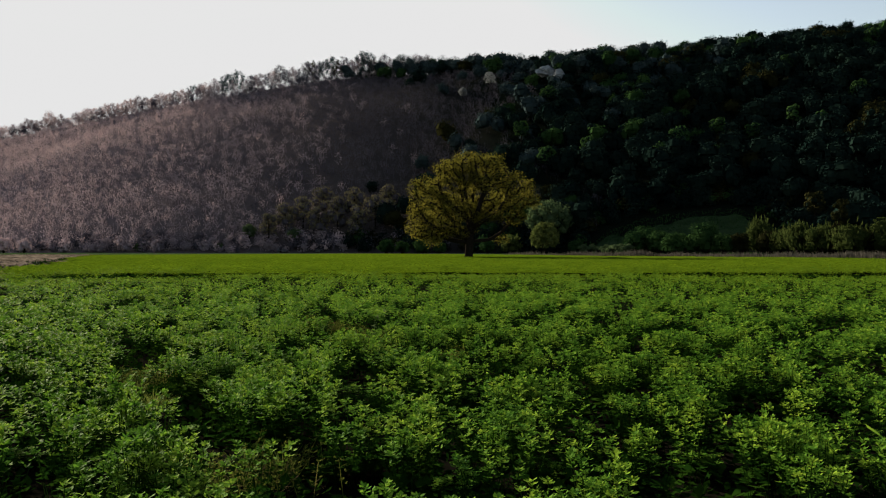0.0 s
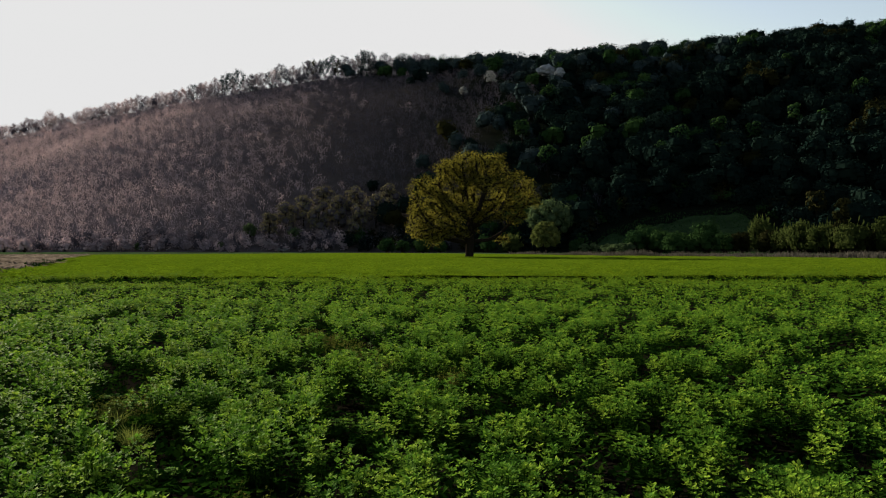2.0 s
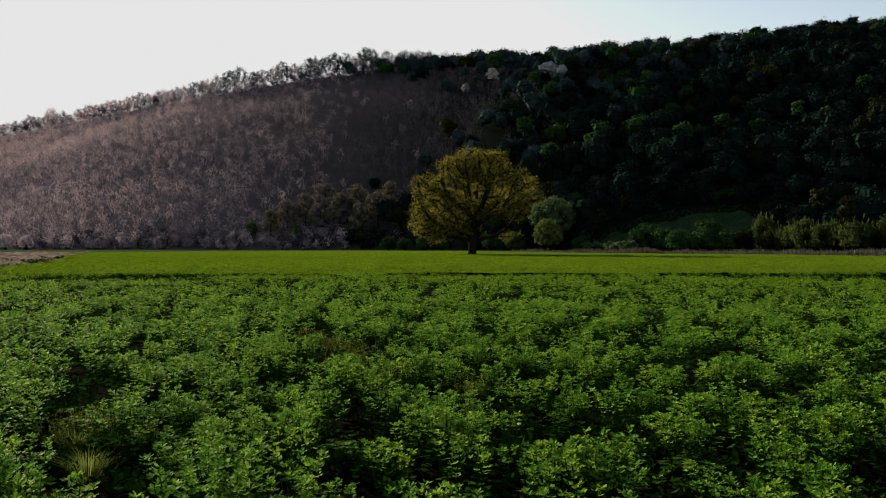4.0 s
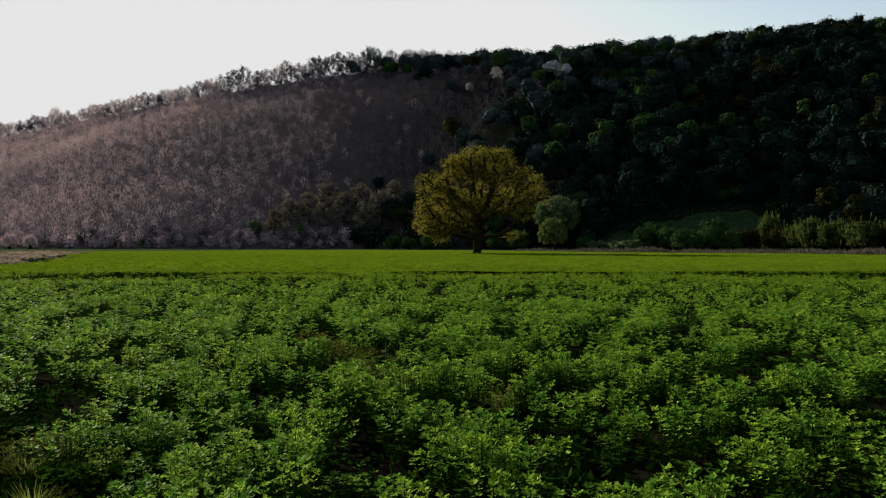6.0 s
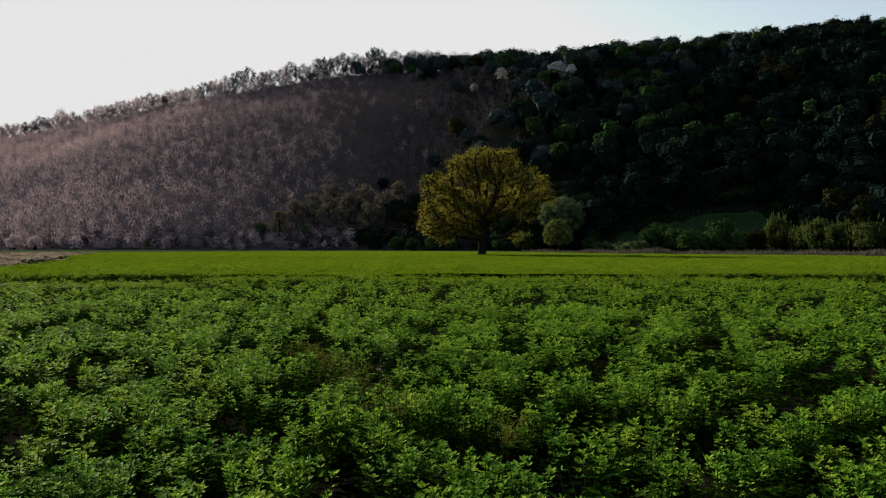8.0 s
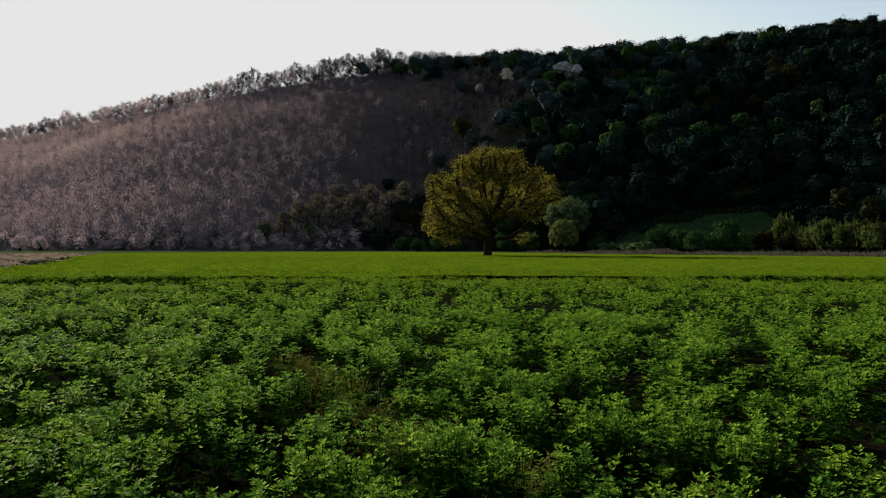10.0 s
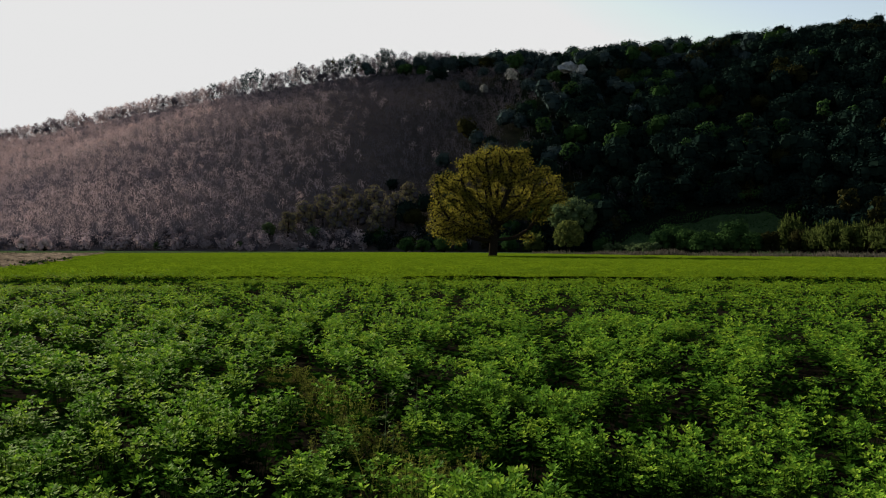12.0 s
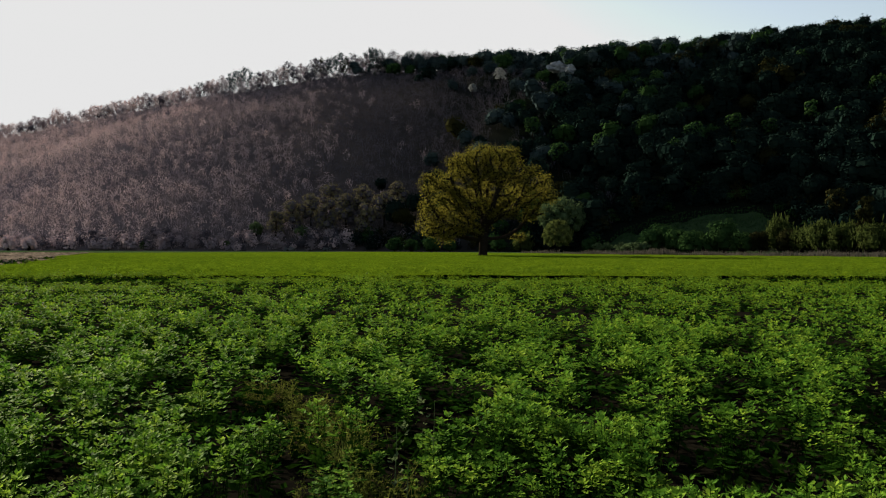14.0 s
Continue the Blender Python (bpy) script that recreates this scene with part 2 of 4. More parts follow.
def limbs(nodes, parent, tip=0.02, power=2.3):
    """Pipe-model radii and the chains of each limb."""
    n = len(nodes)
    kids = [[] for _ in range(n)]
    for i, p in enumerate(parent):
        if p >= 0:
            kids[p].append(i)
    area = np.zeros(n)
    for i in range(n - 1, -1, -1):
        area[i] = max(tip ** power, sum(area[k] for k in kids[i]))
    rad = area ** (1 / power)
    chains, todo = [], [(0, None)]
    while todo:
        i, frm = todo.pop()
        chain = [] if frm is None else [(nodes[frm], min(rad[frm], rad[i] * 1.15))]
        while True:
            chain.append((nodes[i], rad[i]))
            if not kids[i]:
                break
            k = max(kids[i], key=lambda c: area[c])
            todo += [(c, i) for c in kids[i] if c != k]
            i = k
        chains.append(chain)
    tips = [i for i in range(n) if rad[i] < tip * 2.2]
    return chains, np.array(tips), rad


def leaf_cloud(points, per, spread, length, width, droop=0.0):
    """Leaves scattered round points."""
    at = np.repeat(points, per, 0) + rng.normal(0, spread, (len(points) * per, 3))
    along = unit(rng.normal(0, 1, at.shape) + np.array([0, 0, -droop]))
    side = unit(np.cross(along, rng.normal(0, 1, at.shape)))
    k = rng.uniform(0.7, 1.3, len(at))
    return leaves(at, along, side, length * k, width * k)


def lobes(count, radius, low, high, lobe, belly=0.42):
    """A crown as overlapping lumps: centres and radii inside a rounded envelope, widest at belly."""
    t = (np.arange(count) + rng.random(count)) / count
    wide = np.sqrt(np.clip(1 - ((t - belly) / np.where(t > belly, 1.08 - belly, belly + 0.35)) ** 2, 0, 1))
    w = np.arange(count) * 2.4 + rng.normal(0, 0.4, count)
    r = (radius - lobe * 0.8) * wide * np.sqrt(rng.uniform(0.25, 1, count))
    z = low + lobe * 0.7 + t * max(high - low - lobe * 1.6, 0.1)
    return np.column_stack([r * np.cos(w), r * np.sin(w), z]), rng.uniform(0.75, 1.2, count) * lobe


def cores(at, rad, share=0.75, rings=3, around=6, rough=0.0):
    """Plain dark lumps inside the lobes, so that no light falls straight through."""
    u = np.linspace(0, math.pi, rings + 1)
    v = np.linspace(0, 2 * math.pi, around + 1)
    p = np.array([[(math.sin(a) * math.cos(b), math.sin(a) * math.sin(b), math.cos(a)) for b in v] for a in u])
    q = np.stack([p[:-1, :-1], p[1:, :-1], p[1:, 1:], p[:-1, 1:]], 2).reshape(-1, 4, 3)
    q = (at[:, None, None] + q[None] * (rad * share)[:, None, None, None]).reshape(-1, 4, 3)
    return q + np.repeat(np.repeat(rad, rings * around)[:, None, None] * rough * rng.normal(0, 1, (len(q), 1, 3)), 4, 1)


def lump_leaves(at, rad, per, length, width, flat=0.8, ruffle=0.35, inner=0.65):
    """Leaf sprays on the outside of lumps, turned outwards with much scatter."""
    d = unit(rng.normal(0, 1, (len(at) * per, 3)))
    d[:, 2] = np.where(d[:, 2] < -0.4, -d[:, 2], d[:, 2])
    r = np.repeat(rad, per)[:, None] * rng.uniform(inner, 1.08, (len(d), 1))
    p = np.repeat(at, per, 0) + d * r * np.array([1, 1, flat])
    nrm = unit(d + rng.normal(0, ruffle, d.shape))
    along = unit(np.cross(nrm, rng.normal(0, 1, d.shape)))
    side = np.cross(nrm, along)
    k = rng.uniform(0.6, 1.35, len(p))
    return leaves(p - along * (length * k * 0.5)[:, None], along, side, length * k, width * k)


# ---- the lie of the land ----
AZ = np.array([-1.6, -0.9, -0.54, -0.39, -0.24, -0.15, 0.04, 0.15, 0.29, 0.42, 0.54, 0.9, 1.6])
EDGE_A = np.array([-1.6, -0.54, -0.456, -0.27, -0.07, 0.03, 0.2, 0.54, 1.6])
EDGE_Y = np.array([170, 190, 213, 245, 292, 250, 168, 122, 80.0])          # far edge of the crop
FOOT_Y = np.array([660, 560, 490, 475, 455, 440, 385, 358, 332, 314, 302, 270, 240.0])       # foot of the hill
RIDGE_Y = np.array([1000, 930, 850, 830, 812, 795, 735, 712, 708, 712, 715, 690, 640.0])      # its crest
SKY_UP = np.array([0.06, 0.10, 0.138, 0.169, 0.196, 0.211, 0.222, 0.226, 0.238, 0.251, 0.266, 0.275, 0.26])  # slope of sight to the crest's ground



def foot(a):
    return np.interp(a, AZ, FOOT_Y)


def crest(a):
    return np.interp(a, AZ, RIDGE_Y)


def hill_z(x, y):
    a = x / np.maximum(y, 1)
    f, r = foot(a), crest(a)
    top = r * np.interp(a, AZ, SKY_UP)
    s = (y - f) / (r - f)
    rise = np.where(s < 1, np.clip(s, 0, 1) ** 0.92 * (1 + 0.06 * np.sin(np.clip(s, 0, 1) * math.pi)), 1 - 0.35 * np.clip(s - 1, 0, 1.5) ** 1.2)
    rough = fbm(x, y, 85, 3) * np.where(a > 0, 8, 4) * np.clip(s * 3, 0, 1) * np.clip((1.0 - s) * 4, 0, 1)
    return np.where(s < 0, s * 3 - 0.4, top * rise + rough - 0.4)


def sheet(name, xs, ys, z, mat):
    verts = [(xs[i][j], ys[i][j], z[i][j]) for i in range(len(xs)) for j in range(len(xs[0]))]
    w = len(xs[0])
    faces = [(i * w + j, i * w + j + 1, (i + 1) * w + j + 1, (i + 1) * w + j) for i in range(len(xs) - 1) for j in range(w - 1)]
    me = bpy.data.meshes.new(name)
    me.from_pydata(verts, [], faces)
    me.materials.append(mat)
    me.polygons.foreach_set("use_smooth", [True] * len(faces))
    me.update()
    return new(name, me)


# ---- ground ----
def field_edge(x, y):
    """How far inside the crop's far edge a point lies."""
    return np.interp(x / np.maximum(y, 1), EDGE_A, EDGE_Y) - y


g = np.concatenate([[-4000, -1500, -700], np.linspace(-400, 400, 41), [700, 1500, 4000]])
gx, gy = np.meshgrid(g, g + 60)
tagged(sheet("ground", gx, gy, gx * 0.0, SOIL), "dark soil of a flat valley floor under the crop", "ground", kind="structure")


def tilled(x, y):
    """The bare ground at the crop's corner."""
    return (x < -23.5 - 0.40 * (y - 42) + 1.2 * fbm(x, y, 7, 31)) & (y > 38) & (y < 232 + 8 * fbm(x, y, 20, 33))


def canopy_sheet():
    """The top of the crop where its single plants cannot be told apart."""
    xs, ys = np.meshgrid(np.arange(-300, 301, 2.5), np.arange(-160, 440, 2.5))
    z = np.where((ys < 130) & (ys > 0) & (abs(xs) < 0.62 * ys + 3), 0.27, 0.36) + 0.05 * fbm(xs, ys, 4, 41) + rng.normal(0, 0.02, xs.shape)
    mx, my = xs[:-1, :-1] + 1.25, ys[:-1, :-1] + 1.25
    inside = ((abs(mx) < 0.60 * my + 1) & (my > -2) & (my < 46)) | (np.hypot(mx, my) < 18)
    ok = ~inside & (np.interp(mx / np.maximum(my, 1), EDGE_A, EDGE_Y) > my) & ~tilled(mx, my)
    w = xs.shape[1]
    i = np.nonzero(ok.ravel())[0]
    i = (i // (w - 1)) * w + i % (w - 1)
    me = bpy.data.meshes.new("crop canopy")
    me.from_pydata(np.column_stack([xs.ravel(), ys.ravel(), z.ravel()]).tolist(), [], np.column_stack([i, i + 1, i + 1 + w, i + w]).tolist())
    me.materials.append(CANOPY)
    me.polygons.foreach_set("use_smooth", [True] * len(i))
    me.update()
    return new("far_crop", me)


tagged(canopy_sheet(), "far green alfalfa canopy across the valley floor", "crop", kind="structure")

xs, ys = np.meshgrid(np.linspace(-150, -20, 120), np.linspace(38, 240, 140))
zs = np.where(tilled(xs, ys), 0.10 + 0.12 * fbm(xs, ys, 1.6, 12) + 0.14 * np.abs(rng.normal(0, 1, xs.shape)), -0.3)
tagged(sheet("tilled_ground", xs, ys, zs, TILLED), "bare pale brown clods of tilled soil beside the crop", "ground", kind="structure")

n = 2600                                                # loose clods on it
cx, cy = rng.uniform(-62, -22, n), 39 + 50 * rng.random(n) ** 1.6
k = tilled(cx, cy)
cx, cy = cx[k], cy[k]
clods = cores(np.column_stack([cx, cy, np.full(len(cx), 0.14)]), rng.uniform(0.10, 0.34, len(cx)), 1.0, 2, 5)
tagged(new("soil_clods", quad_mesh("soil clods", clods, [TILLED])), "loose pale brown clods lying on tilled soil", "soil", kind="stuff")
n = 130                                                 # dark weeds at its margin
cy = rng.uniform(42, 110, n)
cx = -23.5 - 0.40 * (cy - 42) - rng.gamma(1.2, 1.0, n)
tuft = [leaves(np.zeros((14, 3)), unit(np.column_stack([rng.normal(0, 0.6, (14, 2)), np.ones(14)])), unit(np.column_stack([rng.normal(0, 1, (14, 2)), np.zeros(14)])), rng.uniform(0.2, 0.5, 14), 0.09) for _ in range(6)]
q = scatter(tuft, np.column_stack([cx, cy, np.full(n, 0.05)]), rng.uniform(0, 6.28, n), np.column_stack([np.ones((n, 2)), rng.uniform(0.5, 1.3, n)]))[0]
tagged(new("margin_weeds", quad_mesh("margin weeds", q, [CROP])), "dark green weeds along the margin of tilled soil", "weeds", kind="stuff")

a_, s_ = np.meshgrid(np.linspace(-1.6, 1.6, 161), np.concatenate([np.linspace(-0.05, 1, 50), np.linspace(1.02, 2.2, 20)]))
hy = foot(a_) + s_ * (crest(a_) - foot(a_))
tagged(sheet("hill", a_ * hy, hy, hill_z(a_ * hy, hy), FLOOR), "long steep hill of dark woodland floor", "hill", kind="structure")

# rough pasture between the crop and the hill
a_, s_ = np.meshgrid(np.linspace(-1.6, 1.6, 120), np.linspace(0, 1, 12))
py = np.interp(a_, EDGE_A, EDGE_Y) * (1 - s_) + (foot(a_) + 8) * s_
tagged(sheet("pasture", a_ * py, py, 0.05 + 0.1 * fbm(a_ * py, py, 9, 5), GRASS), "strip of rough green pasture along the hill's foot", "ground", kind="structure")


def clearing_top(a):
    """Upper edge of the open grass above the reeds."""
    return foot(a) + np.interp(a, (0.170, 0.20, 0.25, 0.30, 0.36, 0.40, 0.435), (-3, 14, 24, 28, 32, 20, -3)) + 0.4 * np.sin(a * 190)


a_, s_ = np.meshgrid(np.linspace(0.165, 0.46, 100), np.linspace(0, 1, 30))
ky = (foot(a_) - 12) * (1 - s_) + clearing_top(a_) * s_
kx = a_ * ky
kz = np.maximum(hill_z(kx, ky), -0.3) + 0.5 + 0.3 * fbm(kx, ky, 8, 61) - 1.2 * s_ ** 8
tagged(sheet("grassy_slope", kx, ky, kz, GRASS), "dark green grassy rise below the woods", "slope", kind="structure")
n = 5200                                                # rank grass standing on the rise
ga = rng.uniform(0.168, 0.44, n)
gy = foot(ga) - 10 + (clearing_top(ga) - foot(ga) + 11) * rng.random(n)
gp = np.column_stack([ga * gy, gy, np.maximum(hill_z(ga * gy, gy), -0.3) + 0.3])
up = unit(np.column_stack([rng.normal(0, 0.35, (n, 2)), np.ones(n)]))
ww = rng.uniform(0, 6.28, n)
q = leaves(gp, up, unit(np.cross(up, np.column_stack([np.cos(ww), np.sin(ww), np.zeros(n)]))), rng.uniform(0.35, 0.95, n), rng.uniform(0.25, 0.6, n))
tagged(new("rank_grass", quad_mesh("rank grass", q, [W_GREEN])), "dark rank grass standing on the rise", "grass", kind="stuff")


# ---- the crop ----
def shoot(nodes, per, blade, height, low=0.5, top=6, stem=True, reach=0.04, rise=1.0, under=0, under_blade=0.08):
    """One stem of the crop: leaves of three blades up a stem, and a tuft on top."""
    at, along, young = [], [], []
    bend = rng.normal(0, 0.06, 2)
    for i in range(nodes):
        f = low + (1 - low) * ((i + rng.random() * 0.5) / nodes) ** 0.7
        w = i * 2.4 + rng.normal(0, 0.3)
        out = np.array([math.cos(w), math.sin(w), 0])
        base = np.array([*(bend * f * f), f * height]) + out * reach * rng.uniform(0.6, 1.2) + np.array([0, 0, 0.02])
        for k in range(per):
            v = w + (k - (per - 1) / 2) * 1.1 + rng.normal(0, 0.15)
            at.append(base)
            # upper young leaves take the lit tone, lower ones the shaded tone
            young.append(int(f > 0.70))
            along.append((math.cos(v), math.sin(v), rng.uniform(0.1, 0.95) * rise))
    for k in range(top):
        v = k * 2 * math.pi / top + rng.normal(0, 0.3)
        at.append(np.array([*bend, height * rng.uniform(0.96, 1.02)]))
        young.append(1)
        along.append((math.cos(v), math.sin(v), rng.uniform(0.25, 1.3) * rise))
    at, along = np.array(at), unit(np.array(along))
    side = unit(np.cross(along, np.array([0, 0, 1.0])) + rng.normal(0, 0.25, along.shape))
    k = rng.uniform(0.75, 1.2, len(at)) * blade
    q = leaves(at, along, side, k, k * 0.52)
    if under:
        w = rng.uniform(0, 6.28, under)
        z = rng.uniform(0.25, 0.5, under) * height
        d = unit(np.column_stack([np.cos(w), np.sin(w), rng.normal(0, 0.25, under)]))
        q = np.concatenate([q, leaves(np.column_stack([np.zeros((under, 2)), z]), d, unit(np.cross(d, np.array([0, 0, 1.0])) + rng.normal(0, 0.2, d.shape)), under_blade, under_blade * 0.6)])
    if stem:
        w = 0.0022
        a, b = np.array([0, 0, 0.0]), np.array([*bend, height])
        q = np.concatenate([q, [[a + (w, 0, 0), b + (w, 0, 0), b - (w, 0, 0), a - (w, 0, 0)]], [[a + (0, w, 0), b + (0, w, 0), b - (0, w, 0), a - (0, w, 0)]]])
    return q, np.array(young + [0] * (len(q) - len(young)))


TRACKS = ((-13.3, -10.0, 36.8, 1.3), (-17, -13.3, 36.4, 0.6), (-2.0, 3.6, 41.2, 1.2), (14.2, 26, 37.6, 1.3), (3.6, 7, 42, 0.45), (-9.5, -6, 42, 0.35), (10, 13, 39.5, 0.3))
HOLLOWS = ((-0.41, 12.37, 0.15), (-0.62, 8.11, 0.26), (0.59, 12.26, 0.23), (-1.93, 6.61, 0.23), (0.65, 8.30, 0.22), (3.54, 12.75, 0.22), (-0.57, 14.51, 0.20), (1.65, 10.14, 0.16),
           (-1.73, 11.00, 0.14), (-1.05, 10.78, 0.14), (5.75, 15.26, 0.28), (-2.14, 7.75, 0.25), (-3.84, 10.00, 0.26), (-0.08, 9.23, 0.24), (-2.72, 8.72, 0.20), (-0.50, 15.75, 0.20),
           (0.38, 13.91, 0.22), (1.07, 12.51, 0.22), (-2.60, 9.51, 0.20), (-0.96, 5.65, 0.22), (4.60, 11.26, 0.20), (-3.29, 11.93, 0.19), (1.49, 4.75, 0.22), (0.18, 6.45, 0.19),
           (1.98, 13.55, 0.18), (0.94, 10.10, 0.17), (1.85, 7.80, 0.17), (-5.20, 16.03, 0.16), (2.83, 7.56, 0.15), (2.55, 9.66, 0.15))      # x, y of the far side, radius
HOLLOWS_EAST = ((1.28, 7.59, 0.13), (1.50, 6.62, 0.13), (2.55, 8.79, 0.13), (3.31, 10.16, 0.18), (2.41, 7.45, 0.17), (3.25, 8.47, 0.15), (2.20, 6.42, 0.13), (1.89, 6.76, 0.13), (1.06, 6.69, 0.13), (3.06, 7.50, 0.13), (4.75, 10.55, 0.17), (0.66, 8.84, 0.13), (1.87, 6.30, 0.13), (6.26, 16.57, 0.24), (4.23, 10.77, 0.19), (2.68, 7.07, 0.13))      # the thinner side of the field
SPARSE = ((-1.2, 12.3, 0.35, 0.5), (-0.7, 11.4, 0.35, 0.45), (-1.6, 13.7, 0.35, 0.45), (-1.15, 5.0, 0.45, 0.5), (0.05, 10.3, 0.32, 0.4), (-2.44, 15.4, 0.25, 0.35), (-3.2, 8.6, 0.35, 0.45), (-1.9, 14.5, 0.25, 0.3))


def gaps(x, y):
    """Small hollows in the stand, where the plants stay low."""
    return fbm(x, y * 0.7, 0.33, 21) + 0.18 * fbm(x, y, 1.9, 23) - 0.13 * np.clip(x / 2.5, 0, 1) * np.clip((22 - y) / 6, 0, 1)


def vigour(x, y):
    """How tall the crop stands: full on the clumps, low between them and in the hollows."""
    k = np.interp(gaps(x, y), (-0.80, -0.38, -0.22, 0.7), (0.30, 0.42, 0.92, 1.08))
    for (cx, cy, r) in HOLLOWS + HOLLOWS_EAST:
        d = np.hypot((x - cx) / (1.2 * r), (y - cy + 1.2 * r) / (1.9 * r)) + 0.25 * fbm(x, y, 0.22, 4)
        k = np.where(d < 1.3, np.minimum(k, np.interp(d, (0.80, 1.25), (0.24, 1.0))), k)
        k = np.where((d >= 1.1) & (d < 1.9) & (y > cy - r), np.maximum(k, 0.95), k)
    for (cx, cy, rx, ry) in SPARSE:
        k = np.where(((x - cx) / rx) ** 2 + ((y - cy) / ry) ** 2 < 1 + 0.4 * fbm(x, y, 0.2, 6), np.minimum(k, 0.5), k)
    return k


def thin(x, y):
    """Where the crop stands: 1 full, 0 bare. Wheel tracks, and a sparse weedy patch."""
    k = np.interp(vigour(x, y), (0.26, 0.45, 0.6, 0.85), (0.16, 0.45, 0.75, 1.0))
    for (cx, cy, rx, ry) in SPARSE:
        k = np.where(((x - cx) / rx) ** 2 + ((y - cy) / ry) ** 2 < 1, 0.3, k)
    for (x0, x1, yy, ww) in TRACKS:
        k = np.where((x > x0) & (x < x1) & (abs(y - yy - 0.9 * fbm(x, y, 1.6, 8)) < ww * np.clip(0.9 + 1.3 * fbm(x, y, 2.4, 9), 0, 1.15)), 0.12, k)
    soil = tilled(x, y)
    return np.where(soil, 0.0, k)


def nearest(x, y):
    """How near the lane of the walk passes to a plant."""
    return np.maximum.reduce([np.full_like(x, 3.3), (abs(x + 0.2) - 0.5) / 0.56, y - 7.8])


def dip(x, y):
    """The crop stands lower before the wheel tracks and taller behind them."""
    k = np.ones_like(x)
    for (x0, x1, yy, ww) in TRACKS:
        lane = (x > x0 - 0.5) & (x < x1 + 0.5)
        k = np.where(lane & (y < yy + ww) & (y > yy - 7), 1 - 0.30 * np.clip((y - yy + 7) / 4, 0, 1), k)
        k = np.where(lane & (y >= yy + ww) & (y < yy + ww + 5), 1.14, k)
    return k


def stand(near, far, density, per, protos, spread):
    """Crop that is passed at near to far metres: clumps, each of several shoots that lean outwards."""
    y0, y1 = (1.8 if near < 7 else near * 0.5), min(far + 7.8, 240)
    w = min(0.57 * y1 + 0.8, far * 0.56 + 1.5)
    n = int(density * 2 * w * (y1 - y0))
    x, y = rng.uniform(-w, w, n), rng.uniform(y0, y1, n)
    d = nearest(x, y) + rng.normal(0, 0.06 * near, n)
    keep = (d >= near) & (d < far) & (abs(x) < 0.565 * y + 0.6) & (rng.random(n) < thin(x, y)) & (field_edge(x, y) > 0)
    x, y = x[keep], y[keep]
    big = (0.98 + 0.12 * fbm(x, y, 0.6, 2) + rng.normal(0, 0.05, len(x))) * dip(x, y) * vigour(x, y)
    off = rng.normal(0, spread, (len(x) * per, 2))
    cx, cy = np.repeat(x, per), np.repeat(y, per)
    out = np.linalg.norm(off, axis=1)
    h = np.repeat(big, per) * (1.04 - 0.22 * np.clip(out / (spread * 2.5), 0, 1)) * rng.uniform(0.86, 1.10, len(out))
    at = np.column_stack([cx + off[:, 0] * 0.5, cy + off[:, 1] * 0.5, np.zeros(len(cx))])
    size = np.column_stack([np.ones(len(h)), np.ones(len(h)), h])
    return scatter([p for p, _ in protos], at, rng.uniform(0, 6.28, len(h)), size, off * 1.25, [t for _, t in protos])


crop = [
    stand(0, 4.3, 10, 12, [shoot(8, 3, 0.033, 0.47, 0.48, 10, reach=0.016, rise=0.9, under=3, under_blade=0.10) for _ in range(16)], 0.085),
    stand(4.3, 6.2, 9.5, 11, [shoot(7, 3, 0.037, 0.47, 0.5, 9, reach=0.018, rise=0.9, under=2, under_blade=0.11) for _ in range(16)], 0.085),
    stand(6.2, 13, 8.2, 9, [shoot(6, 2, 0.046, 0.46, 0.5, 7, False, 0.02, 0.9, under=1, under_blade=0.15) for _ in range(10)], 0.09),
    stand(13, 36, 4.4, 7, [shoot(4, 1, 0.060, 0.46, 0.66, 5, False, 0.03, 0.9, under=1, under_blade=0.22) for _ in range(10)], 0.12),
    stand(36, 50, 2.6, 6, [shoot(3, 1, 0.090, 0.44, 0.66, 4, False, 0.03, 1.1, under=1, under_blade=0.26) for _ in range(10)], 0.14),
    stand(50, 112, 0.95, 4, [shoot(3, 1, 0.14, 0.36, 0.8, 2, False, rise=0.6) for _ in range(8)], 0.25),
    stand(112, 225, 0.2, 2, [shoot(2, 1, 0.36, 0.30, 0.8, 2, False, 0.1, 0.4) for _ in range(8)], 0.4),
]
x, y = rng.uniform(-14, 14, 2600), rng.uniform(-9, 22, 2600)
k = ((abs(x) > 0.565 * y + 0.3) | (y < 2.0)) & (np.hypot(x, y) < 19)
x, y = np.repeat(x[k], 6), np.repeat(y[k], 6)
off = rng.normal(0, 0.20, (len(x), 2))
rim = [shoot(3, 1, 0.15, 0.42, 0.55, 3, False, under=1, under_blade=0.35) for _ in range(8)]
crop.append(scatter([p for p, _ in rim], np.column_stack([x + off[:, 0] * 0.6, y + off[:, 1] * 0.6, np.zeros(len(x))]), rng.uniform(0, 6.28, len(x)),
                    np.column_stack([np.ones((len(x), 2)), rng.uniform(0.7, 1.15, len(x))]), off * 1.4, [t for _, t in rim]))
x, y = rng.uniform(-11, 11, 220000), rng.uniform(1.5, 22, 220000)      # low old leaves and litter that cover the soil, coloured dark as gap shade
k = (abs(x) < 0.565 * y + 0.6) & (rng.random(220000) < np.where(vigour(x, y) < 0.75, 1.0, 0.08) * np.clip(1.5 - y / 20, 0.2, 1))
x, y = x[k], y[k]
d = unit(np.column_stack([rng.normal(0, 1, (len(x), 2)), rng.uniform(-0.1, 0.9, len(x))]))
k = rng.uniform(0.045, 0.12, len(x))
